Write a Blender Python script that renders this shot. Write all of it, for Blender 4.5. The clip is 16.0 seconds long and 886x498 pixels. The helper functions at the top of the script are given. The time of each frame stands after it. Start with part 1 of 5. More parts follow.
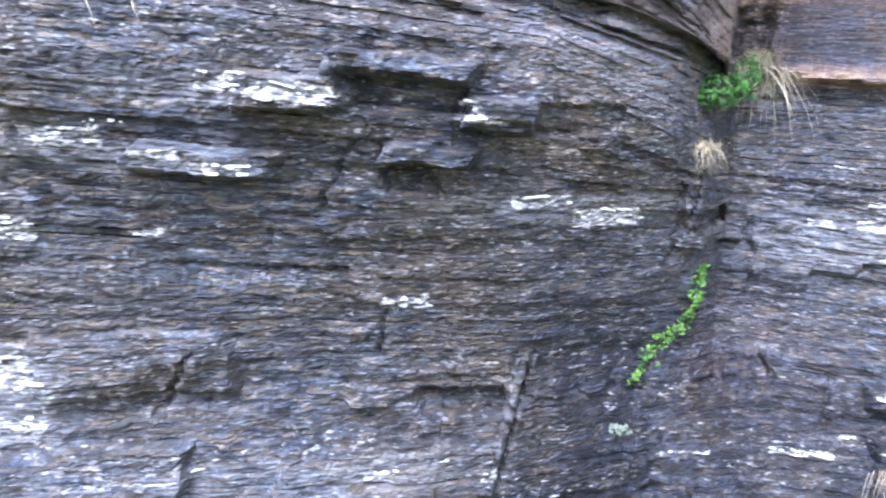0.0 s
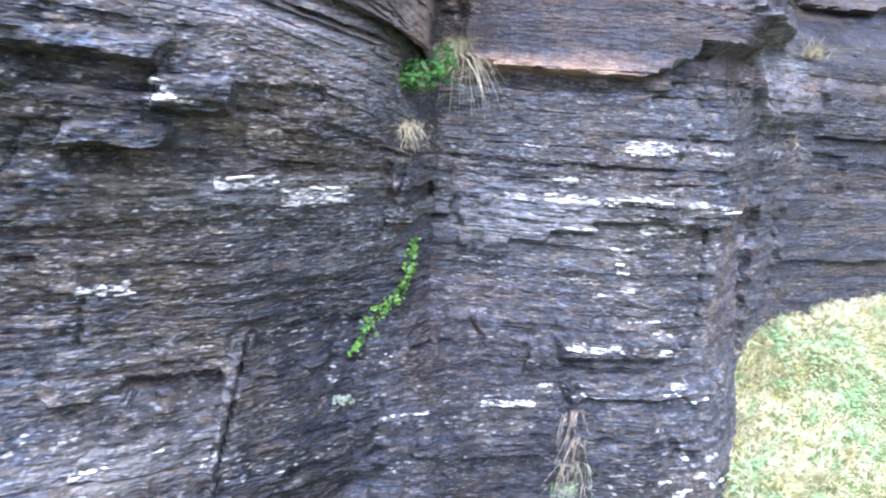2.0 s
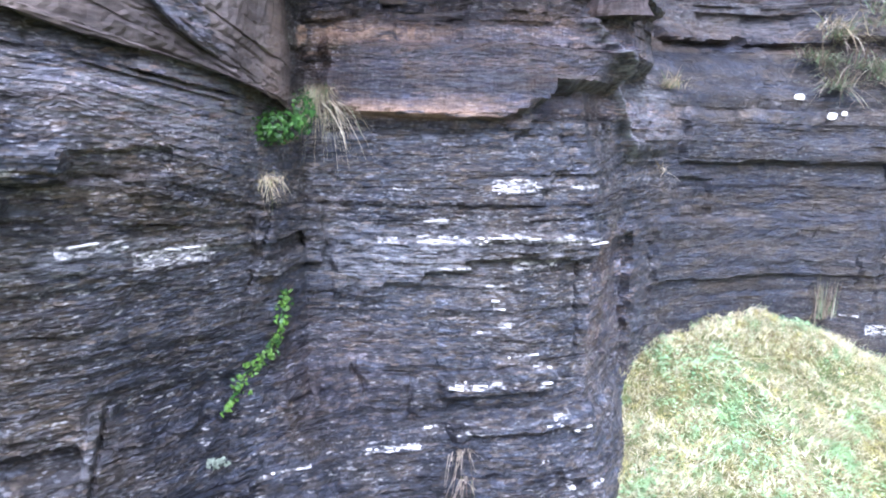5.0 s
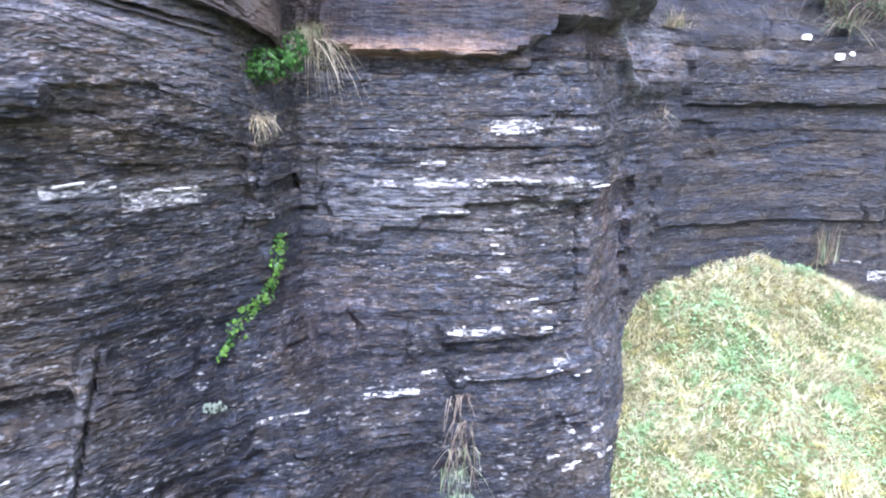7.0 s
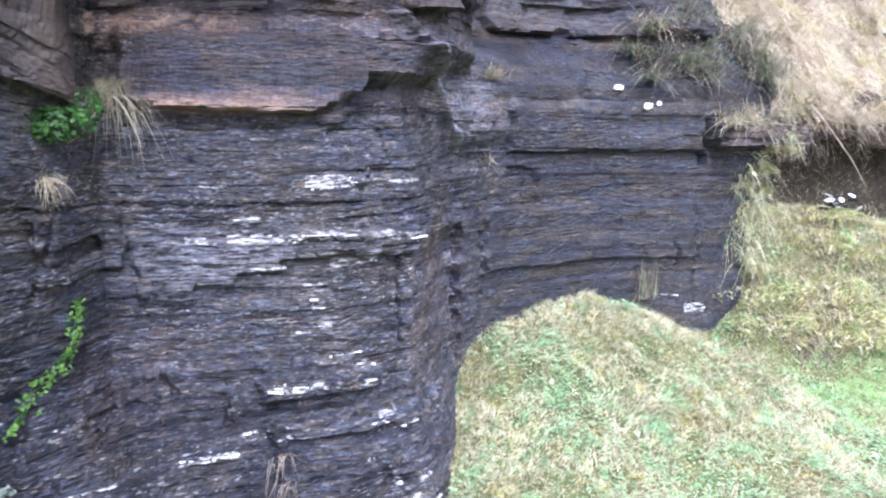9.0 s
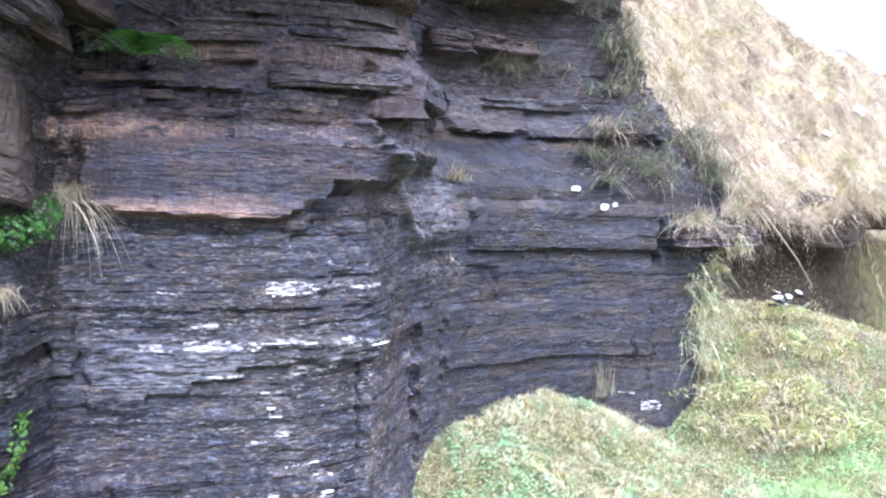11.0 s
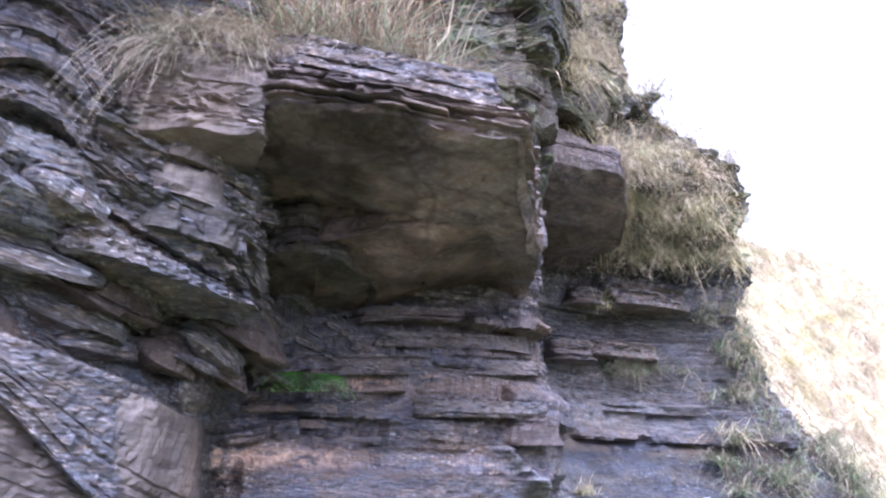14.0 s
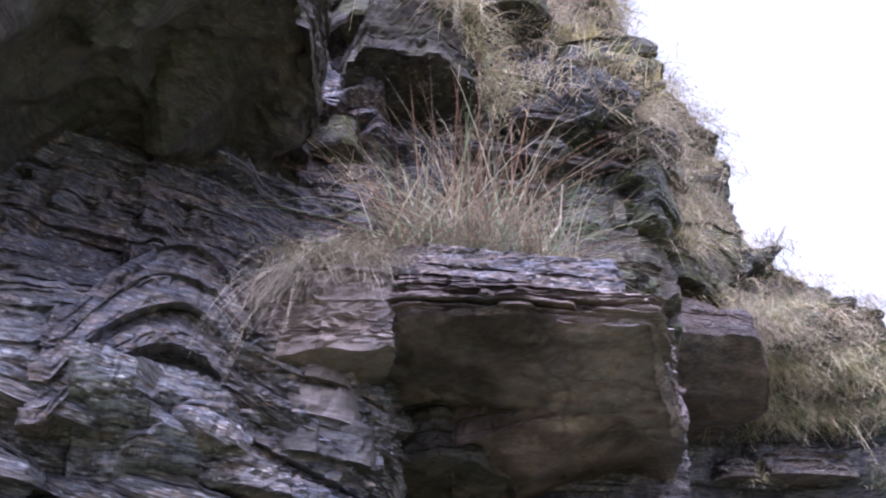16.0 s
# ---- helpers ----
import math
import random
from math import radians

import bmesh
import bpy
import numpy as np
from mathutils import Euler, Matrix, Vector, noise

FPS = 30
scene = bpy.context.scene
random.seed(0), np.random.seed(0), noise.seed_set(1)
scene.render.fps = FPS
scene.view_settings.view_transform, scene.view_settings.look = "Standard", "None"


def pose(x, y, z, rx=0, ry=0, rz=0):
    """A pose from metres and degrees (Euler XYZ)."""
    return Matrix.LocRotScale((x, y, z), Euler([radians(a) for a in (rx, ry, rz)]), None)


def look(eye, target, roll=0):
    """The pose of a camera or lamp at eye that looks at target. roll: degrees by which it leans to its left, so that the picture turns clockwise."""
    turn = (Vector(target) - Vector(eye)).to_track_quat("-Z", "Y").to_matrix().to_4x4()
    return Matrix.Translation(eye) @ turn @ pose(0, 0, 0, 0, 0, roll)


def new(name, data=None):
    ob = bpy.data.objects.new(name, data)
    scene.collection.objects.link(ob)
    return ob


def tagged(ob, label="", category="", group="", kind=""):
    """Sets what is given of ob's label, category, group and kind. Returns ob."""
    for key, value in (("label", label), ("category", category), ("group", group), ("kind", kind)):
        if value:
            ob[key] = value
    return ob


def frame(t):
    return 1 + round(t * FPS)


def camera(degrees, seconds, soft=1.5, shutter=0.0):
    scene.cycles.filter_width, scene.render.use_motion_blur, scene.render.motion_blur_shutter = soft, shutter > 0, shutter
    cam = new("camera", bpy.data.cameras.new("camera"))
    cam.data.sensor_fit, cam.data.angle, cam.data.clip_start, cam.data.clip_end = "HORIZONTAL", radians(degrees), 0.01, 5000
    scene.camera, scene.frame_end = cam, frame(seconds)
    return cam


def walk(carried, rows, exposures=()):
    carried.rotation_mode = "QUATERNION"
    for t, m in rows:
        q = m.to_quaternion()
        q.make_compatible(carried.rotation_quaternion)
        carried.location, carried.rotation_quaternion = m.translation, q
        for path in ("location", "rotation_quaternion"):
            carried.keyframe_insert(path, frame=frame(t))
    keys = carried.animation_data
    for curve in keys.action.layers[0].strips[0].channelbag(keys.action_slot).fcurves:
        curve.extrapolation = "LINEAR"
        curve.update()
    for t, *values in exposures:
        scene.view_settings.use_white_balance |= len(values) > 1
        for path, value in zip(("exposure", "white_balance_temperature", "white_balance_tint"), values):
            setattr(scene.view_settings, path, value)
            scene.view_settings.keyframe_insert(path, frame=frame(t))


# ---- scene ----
cam = camera(60.0, 16.0, 2.15, 0.35)
PATH = [
    (0, (0.128, 0.011, 1.625), (-0.02, 1.971, 1.257), 3.1),
    (0.5, (0.183, 0.009, 1.629), (0.186, 1.978, 1.281), 3.4),
    (1, (0.225, -0.012, 1.626), (0.392, 1.949, 1.272), 3.5),
    (1.5, (0.253, -0.033, 1.623), (0.568, 1.909, 1.26), 3.6),
    (2, (0.267, -0.049, 1.622), (0.728, 1.862, 1.252), 3.6),
    (2.5, (0.287, -0.082, 1.622), (0.843, 1.805, 1.26), 3.3),
    (3, (0.293, -0.096, 1.623), (0.879, 1.784, 1.268), 2.5),
    (3.5, (0.324, -0.092, 1.644), (0.939, 1.779, 1.297), 2.3),
    (4, (0.377, -0.089, 1.668), (1.016, 1.778, 1.34), 1.7),
    (4.2, (0.388, -0.095, 1.684), (1.036, 1.771, 1.368), 1.4),
    (6.3, (0.454, -0.056, 1.693), (1.116, 1.809, 1.405), 0.5),
    (6.5, (0.45, -0.054, 1.665), (1.11, 1.806, 1.34), 0.5),
    (7, (0.445, -0.043, 1.642), (1.101, 1.801, 1.233), 0.6),
    (7.5, (0.464, -0.05, 1.65), (1.123, 1.783, 1.195), 0.8),
    (8, (0.521, -0.077, 1.688), (1.31, 1.709, 1.255), 1.4),
    (8.5, (0.571, -0.098, 1.69), (1.467, 1.653, 1.326), 1.0),
    (9, (0.628, -0.113, 1.718), (1.586, 1.612, 1.394), 0.4),
    (9.2, (0.637, -0.112, 1.731), (1.619, 1.602, 1.421), 0.1),
    (11.3, (0.597, -0.084, 1.865), (1.666, 1.603, 1.761), 1.6),
    (11.5, (0.589, -0.085, 1.881), (1.651, 1.608, 1.8), 1.6),
    (12, (0.575, -0.085, 1.918), (1.612, 1.625, 1.901), 1.5),
    (12.5, (0.519, -0.094, 1.96), (1.528, 1.632, 2.027), 1.5),
    (13, (0.446, -0.107, 2.008), (1.39, 1.638, 2.267), 2.1),
    (13.5, (0.416, -0.123, 2.045), (1.295, 1.631, 2.432), 2.7),
    (14, (0.394, -0.127, 2.066), (1.202, 1.626, 2.589), 2.7),
    (14.5, (0.372, -0.138, 2.09), (1.115, 1.608, 2.723), 2.1),
    (15, (0.355, -0.144, 2.117), (1.019, 1.585, 2.872), 1.7),
    (15.5, (0.351, -0.132, 2.137), (0.934, 1.576, 2.999), 0.9),
    (16, (0.344, -0.114, 2.148), (0.823, 1.593, 3.074), 0.0),
]
EXPOSURES = [(0, 2.53, 5350, 19), (1.5, 2.5, 5350, 19), (3.5, 2.2, 5250, 21), (6.5, 2.15, 5350, 23), (9, 1.86, 5350, 24), (11.3, 2.05, 5300, 25), (12.5, 2.2, 5300, 26), (13.5, 2.52, 5250, 28), (14.5, 2.3, 5250, 28), (16, 2.0, 5250, 32)]
walk(cam, [(t, look(eye, target, roll)) for t, eye, target, roll in PATH], EXPOSURES)

# ---- light: a white overcast sky and a weak, wide sun ----
SUN_AZ, SUN_EL = 200.0, 52.0
world = bpy.data.worlds.new("overcast_sky")
scene.world = world
world.use_nodes = True
wn, wl = world.node_tree.nodes, world.node_tree.links
wn.clear()
sky = wn.new("ShaderNodeTexSky")
sky.sky_type, sky.sun_disc = "NISHITA", False
sky.sun_elevation, sky.sun_rotation = radians(SUN_EL), radians(SUN_AZ)
sky.air_density, sky.dust_density, sky.ozone_density = 1.0, 8.0, 1.0
grey = wn.new("ShaderNodeHueSaturation")
grey.inputs["Saturation"].default_value = 0.12
back = wn.new("ShaderNodeBackground")
back.inputs["Strength"].default_value = 0.15
wout = wn.new("ShaderNodeOutputWorld")
wl.new(sky.outputs[0], grey.inputs["Color"])
wl.new(grey.outputs[0], back.inputs["Color"])
wl.new(back.outputs[0], wout.inputs["Surface"])

sun = new("sun", bpy.data.lights.new("sun", "SUN"))
sun.data.energy, sun.data.angle, sun.data.color = 0.5, radians(35), (1.0, 0.96, 0.9)
to_sun = Vector((math.sin(radians(SUN_AZ)) * math.cos(radians(SUN_EL)), math.cos(radians(SUN_AZ)) * math.cos(radians(SUN_EL)), math.sin(radians(SUN_EL))))
sun.matrix_world = look(to_sun * 20, (0, 0, 0))


# ---- materials ----
class Nodes:
    """A small wrapper that builds a node material line by line."""

    def __init__(self, name):
        self.mat = bpy.data.materials.new(name)
        self.mat.use_nodes = True
        self.n, self.l = self.mat.node_tree.nodes, self.mat.node_tree.links
        self.n.clear()
        self.out = self.n.new("ShaderNodeOutputMaterial")
        self.bsdf = self.n.new("ShaderNodeBsdfPrincipled")
        self.l.new(self.bsdf.outputs[0], self.out.inputs[0])

    def link(self, a, b):
        if isinstance(a, (int, float)):
            b.default_value = a
        elif isinstance(a, tuple):
            b.default_value = (*a, 1.0) if len(a) == 3 and len(b.default_value) == 4 else a
        else:
            self.l.new(a, b)

    def place(self, sx=1.0, sy=1.0, sz=1.0, rot=(0, 0, 0)):
        co = self.n.new("ShaderNodeTexCoord")
        mp = self.n.new("ShaderNodeMapping")
        mp.inputs["Scale"].default_value = (sx, sy, sz)
        mp.inputs["Rotation"].default_value = rot
        self.l.new(co.outputs["Object"], mp.inputs["Vector"])
        return mp.outputs[0]

    def noise(self, where, scale, detail=5.0, rough=0.6, warp=0.0):
        nd = self.n.new("ShaderNodeTexNoise")
        nd.inputs["Scale"].default_value, nd.inputs["Detail"].default_value = scale, detail
        nd.inputs["Roughness"].default_value, nd.inputs["Distortion"].default_value = rough, warp
        self.l.new(where, nd.inputs["Vector"])
        return nd.outputs["Fac"]

    def cells(self, where, scale, feature="F1", out="Distance"):
        nd = self.n.new("ShaderNodeTexVoronoi")
        nd.feature = feature
        nd.inputs["Scale"].default_value = scale
        self.l.new(where, nd.inputs["Vector"])
        return nd.outputs[out]

    def warped(self, where, scale, amount):
        """Coordinates shaken by noise, so that cells lose their straight edges."""
        nd = self.n.new("ShaderNodeTexNoise")
        nd.inputs["Scale"].default_value, nd.inputs["Detail"].default_value = scale, 3.0
        self.l.new(where, nd.inputs["Vector"])
        mad = self.n.new("ShaderNodeVectorMath")
        mad.operation = "MULTIPLY_ADD"
        mad.inputs[1].default_value = (amount, amount, amount)
        self.l.new(nd.outputs["Color"], mad.inputs[0])
        self.l.new(where, mad.inputs[2])
        return mad.outputs[0]

    def split(self, color, channel):
        nd = self.n.new("ShaderNodeSeparateColor")
        self.l.new(color, nd.inputs[0])
        return nd.outputs[channel]

    def ramp(self, fac, stops):
        nd = self.n.new("ShaderNodeValToRGB")
        e = nd.color_ramp.elements
        while len(e) < len(stops):
            e.new(0.5)
        for k, (p, c) in enumerate(stops):
            e[k].position = p
            e[k].color = (c, c, c, 1) if isinstance(c, (int, float)) else (*c, 1)
        self.l.new(fac, nd.inputs[0])
        return nd.outputs[0]

    def mix(self, fac, a, b, mode="MIX"):
        nd = self.n.new("ShaderNodeMix")
        nd.data_type, nd.blend_type = "RGBA", mode
        self.link(fac, nd.inputs[0])
        self.link(a, nd.inputs[6])
        self.link(b, nd.inputs[7])
        return nd.outputs[2]

    def math(self, op, a, b=0.0):
        nd = self.n.new("ShaderNodeMath")
        nd.operation = op
        self.link(a, nd.inputs[0])
        self.link(b, nd.inputs[1])
        return nd.outputs[0]

    def attr(self, name):
        nd = self.n.new("ShaderNodeAttribute")
        nd.attribute_name = name
        return nd.outputs["Fac"]

    def object_random(self):
        return self.n.new("ShaderNodeObjectInfo").outputs["Random"]

    def island_random(self):
        return self.n.new("ShaderNodeNewGeometry").outputs["Random Per Island"]

    def bump(self, height, strength, distance, normal=None):
        nd = self.n.new("ShaderNodeBump")
        nd.inputs["Strength"].default_value, nd.inputs["Distance"].default_value = strength, distance
        self.l.new(height, nd.inputs["Height"])
        if normal is not None:
            self.l.new(normal, nd.inputs["Normal"])
        return nd.outputs[0]

    def done(self, color, rough=0.8, normal=None, spec=0.4):
        self.link(color, self.bsdf.inputs["Base Color"])
        self.link(rough, self.bsdf.inputs["Roughness"])
        self.bsdf.inputs["Specular IOR Level"].default_value = spec
        if normal is not None:
            self.l.new(normal, self.bsdf.inputs["Normal"])
        return self.mat


def rock_material(name, dark, mid, light, warm, flecks=0.5, chips=1.0, smooth=0.0, gloss=0.18):
    """Slaty rock: dark flaky laminae with paler and rusty ones, scattered white flecks, fine relief along the bedding."""
    m = Nodes(name)
    slant = (0.0, 0.06, 0.0)
    flat, fine, lens = m.place(1.0, 1.0, 5.0, slant), m.place(1.0, 1.0, 11.0, slant), m.place(1.0, 1.0, 3.2, slant)
    even = m.place()
    streak = m.noise(flat, 5.5 - 3.0 * smooth, 9 - 5 * smooth, 0.72 - 0.17 * smooth, 0.5 + smooth)
    lamina = m.noise(fine, 8.0, 7, 0.72, 0.4)
    flake = m.noise(lens, 19.0, 6, 0.66, 0.7)
    blotch = m.noise(even, 2.3, 5, 0.6, 0.6)
    grain = m.noise(even, 75.0, 5, 0.75)
    chip_at = m.warped(m.place(1.0, 1.0, 3.8, slant), 11.0, 0.014)
    slab_at = m.warped(m.place(1.0, 1.0, 4.6, slant), 6.0, 0.03)
    slab_cells = m.cells(slab_at, 11.0, "F1", "Color")
    slabs, slab_hues, slab_edges = m.split(slab_cells, 0), m.split(slab_cells, 1), m.cells(slab_at, 11.0, "DISTANCE_TO_EDGE")
    shards = m.split(m.cells(chip_at, 30.0, "F1", "Color"), 0)
    hues = m.split(m.cells(chip_at, 30.0, "F1", "Color"), 1)
    crumbs = m.split(m.cells(chip_at, 75.0, "F1", "Color"), 0)
    edges = m.cells(chip_at, 30.0, "F1")
    color = m.ramp(streak, [(0.3, dark), (0.5, mid), (0.74, light)])
    color = m.mix(m.ramp(blotch, [(0.44, 0.0), (0.64, 0.75)]), color, m.ramp(lamina, [(0.3, tuple(c * 0.35 for c in warm)), (0.72, warm)]))
    color = m.mix(0.85 - 0.5 * smooth, color, m.ramp(flake, [(0.3, 0.6), (0.5, 0.97), (0.7, 1.38)]), "MULTIPLY")
    calm = m.attr("calm")
    sheet = m.ramp(m.noise(lens, 4.0, 6, 0.7, 0.6), [(0.40, tuple(c * 0.5 for c in warm)), (0.52, tuple(c * 0.52 for c in mid)), (0.64, (0.014, 0.019, 0.034))])
    color = m.mix(m.math("MULTIPLY", calm, 0.9), color, m.mix(0.8, sheet, m.ramp(flake, [(0.3, 0.5), (0.5, 0.95), (0.7, 1.6)]), "MULTIPLY"))
    busy = m.math("SUBTRACT", chips, m.math("MULTIPLY", calm, 0.75 * chips))
    color = m.mix(m.math("MULTIPLY", busy, m.ramp(hues, [(0.55, 0.0), (0.8, 0.6)])), color, warm)
    color = m.mix(m.math("MULTIPLY", busy, m.ramp(slab_hues, [(0.6, 0.0), (0.85, 0.3)])), color, (0.03, 0.042, 0.064))
    color = m.mix(busy, color, m.ramp(slabs, [(0.0, 0.7), (0.6, 1.0), (1.0, 1.35)]), "MULTIPLY")
    color = m.mix(m.math("MULTIPLY", busy, m.ramp(slab_edges, [(0.0, 0.6), (0.035, 0.0)])), color, dark)
    color = m.mix(busy, color, m.ramp(shards, [(0.0, 0.62), (0.6, 0.95), (1.0, 1.5)]), "MULTIPLY")
    color = m.mix(m.math("MULTIPLY", busy, 0.8), color, m.ramp(crumbs, [(0.0, 0.62), (0.7, 1.0), (1.0, 1.6)]), "MULTIPLY")
    color = m.mix(m.math("MULTIPLY", m.math("MULTIPLY", busy, m.ramp(crumbs, [(0.9, 0.0), (0.93, 0.45)])), m.ramp(blotch, [(0.4, 0.3), (0.6, 1.0)])), color, (0.24, 0.25, 0.27))
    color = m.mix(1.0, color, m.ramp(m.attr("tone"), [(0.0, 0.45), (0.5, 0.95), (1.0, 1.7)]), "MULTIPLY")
    color = m.mix(m.attr("brown"), color, m.mix(1.0, color, (1.85, 1.6, 1.56), "MULTIPLY"))
    rust = m.math("MULTIPLY", m.attr("ochre"), m.ramp(m.noise(lens, 9.0, 6, 0.65, 0.8), [(0.38, 0.0), (0.5, 1.0)]))
    color = m.mix(rust, color, m.ramp(m.noise(flat, 12.0, 6, 0.7), [(0.3, (0.18, 0.11, 0.075)), (0.7, (0.44, 0.31, 0.23))]))
    pale = m.math("MULTIPLY", m.attr("pale"), m.ramp(m.noise(fine, 11.0, 6, 0.7), [(0.42, 0.0), (0.62, 0.85)]))
    color = m.mix(pale, color, (0.216, 0.224, 0.245))
    green = m.math("MULTIPLY", m.attr("moss"), m.ramp(m.noise(even, 14.0, 6, 0.7), [(0.42, 0.0), (0.6, 0.8)]))
    color = m.mix(green, color, (0.06, 0.068, 0.02))
    # darker and slightly smoother towards the foot of the face
    foot_dark = m.math("MULTIPLY", m.attr("foot_dark"), m.ramp(m.noise(m.place(1.0, 1.0, 0.6), 5.0, 5, 0.6, 0.5), [(0.35, 0.6), (0.6, 1.0)]))
    color = m.mix(foot_dark, color, m.mix(1.0, color, (0.3, 0.31, 0.36), "MULTIPLY"))
    spots = m.place(1.0, 1.0, 3.4, slant)
    fleck = m.math("MULTIPLY", m.ramp(m.noise(spots, 30.0, 4, 0.55), [(0.6, 0.0), (0.67, 1.0)]), m.ramp(m.noise(flat, 2.2, 4, 0.6), [(0.46, 0.0), (0.6, flecks)]))
    fleck = m.math("MULTIPLY", fleck, m.math("SUBTRACT", 1.0, m.math("MULTIPLY", calm, 0.6)))
    color = m.mix(fleck, color, (0.45, 0.45, 0.45))
    vein = m.ramp(m.math("ADD", m.attr("quartz"), m.math("MULTIPLY", m.noise(m.place(1.0, 1.0, 3.0, slant), 34.0, 5, 0.6, 0.6), 0.5)), [(0.72, 0.0), (0.83, 0.95)])
    color = m.mix(vein, color, m.ramp(grain, [(0.3, (0.4, 0.4, 0.41)), (0.7, (0.75, 0.75, 0.75))]))
    color = m.mix(0.45 - 0.2 * smooth, color, m.ramp(grain, [(0.3, 0.4), (0.7, 1.6)]), "MULTIPLY")
    if smooth:
        crack = m.cells(m.warped(m.place(0.8, 1.0, 2.0, (0.2, 0.1, 0.5)), 2.0, 0.35), 2.6, "DISTANCE_TO_EDGE")
        color = m.mix(m.ramp(crack, [(0.0, 0.45), (0.03, 0.0)]), color, dark)
        color = m.mix(1.0, color, m.ramp(m.noise(m.warped(even, 1.5, 0.5), 1.6, 3, 0.5), [(0.4, 0.45), (0.52, 1.0), (0.66, 1.35)]), "MULTIPLY")
    rough = m.math("SUBTRACT", m.ramp(m.noise(even, 9.0, 4), [(0.3, 0.42), (0.7, 0.76)]), m.math("MULTIPLY", foot_dark, 0.05))
    n1 = m.bump(lamina, 0.6, 0.008)
    n2 = m.bump(edges, 0.6 * chips, 0.008, m.bump(shards, 0.5 * chips, 0.006, n1))
    n3 = m.bump(flake, 0.4, 0.006, m.bump(slabs, 0.6 * chips, 0.009, n2))
    n4 = m.bump(grain, 0.4, 0.003, n3)
    return m.done(color, rough, n4, gloss)


SLATE = rock_material("dark_slate", (0.0155, 0.0168, 0.0235), (0.0315, 0.035, 0.048), (0.094, 0.1, 0.113), (0.082, 0.064, 0.045))
BROWN = rock_material("brown_slate", (0.027, 0.018, 0.0165), (0.09, 0.062, 0.058), (0.23, 0.17, 0.16), (0.16, 0.115, 0.088), 0.15, 0.4, 1.0)
UMBER = rock_material("dark_umber_slate", (0.0125, 0.011, 0.0112), (0.039, 0.0345, 0.0345), (0.108, 0.097, 0.094), (0.088, 0.066, 0.05), 0.1, 0.4)
SOOT = rock_material("dark_weathered_slate", (0.01, 0.009, 0.009), (0.032, 0.027, 0.027), (0.09, 0.078, 0.075), (0.066, 0.05, 0.038), 0.1, 0.5, 0.0, 0.12)
PURPLE = rock_material("purple_slate", (0.034, 0.028, 0.028), (0.1, 0.084, 0.081), (0.21, 0.178, 0.17), (0.18, 0.134, 0.108), 0.1, 0.15, 0.6)


def spot_material(name, c1, c2, scale=40.0, rough=0.7, bump=0.003):
    m = Nodes(name)
    g = m.noise(m.place(), scale, 5, 0.65)
    big = m.noise(m.place(), scale * 0.2, 4, 0.6)
    color = m.mix(0.5, m.ramp(g, [(0.3, c1), (0.7, c2)]), m.ramp(big, [(0.35, c1), (0.65, c2)]))
    return m.done(color, rough, m.bump(g, 0.6, bump), 0.35)


QUARTZ = spot_material("white_quartz", (0.42, 0.42, 0.42), (0.86, 0.86, 0.84), 55.0, 0.5)
LICHEN = spot_material("grey_green_lichen", (0.04, 0.05, 0.042), (0.14, 0.17, 0.135), 70.0, 0.9)
PADWHITE = spot_material("chalky_white_crust", (0.7, 0.7, 0.66), (0.9, 0.9, 0.86), 60.0, 0.8)
EARTH = spot_material("dark_root_soil", (0.012, 0.01, 0.008), (0.06, 0.045, 0.03), 22.0, 0.95, 0.02)


def blade_material(name, stops, shine=0.5, patch=None, patch_scale=6.0, shade_scale=14.0):
    """Leaf blades: each blade takes its own colour from the ramp, some patches another one; light passes through a little."""
    m = Nodes(name)
    color = m.ramp(m.island_random(), stops)
    if patch:
        where = m.noise(m.place(), patch_scale, 5, 0.62, 0.5)
        color = m.mix(m.ramp(where, [(0.53, 0.0), (0.6, 0.75)]), color, patch[0])
        color = m.mix(m.ramp(where, [(0.36, 0.8), (0.43, 0.0)]), color, patch[1])
    # noise paints dark hollows and bright highlights among the blades
    g = m.noise(m.place(), shade_scale, 6, 0.7)
    color = m.mix(0.85, color, m.ramp(g, [(0.32, 0.25), (0.5, 0.9), (0.66, 1.4)]), "MULTIPLY")
    mat = m.done(color, shine, None, 0.3)
    thin = m.n.new("ShaderNodeBsdfTranslucent")
    m.link(color, thin.inputs["Color"])
    both = m.n.new("ShaderNodeMixShader")
    both.inputs[0].default_value = 0.3
    m.l.new(m.bsdf.outputs[0], both.inputs[1])
    m.l.new(thin.outputs[0], both.inputs[2])
    m.l.new(both.outputs[0], m.out.inputs[0])
    return mat


DRY = blade_material("dry_grass", [(0.0, (0.272, 0.208, 0.128)), (0.35, (0.448, 0.376, 0.256)), (0.7, (0.560, 0.504, 0.400)), (0.9, (0.336, 0.328, 0.160)), (1.0, (0.192, 0.256, 0.096))], 0.6)
DULL = blade_material("weathered_grass", [(0.0, (0.1, 0.075, 0.058)), (0.35, (0.21, 0.168, 0.128)), (0.7, (0.36, 0.315, 0.26)), (0.9, (0.23, 0.21, 0.125)), (1.0, (0.1, 0.15, 0.06))], 0.6)
BLEACHED = blade_material("bleached_grass", [(0.0, (0.3, 0.23, 0.14)), (0.3, (0.41, 0.345, 0.24)), (0.8, (0.56, 0.49, 0.375)), (1.0, (0.34, 0.27, 0.16))], 0.6, ((0.34, 0.3, 0.1), (0.19, 0.13, 0.075)), 2.6, 4.0)
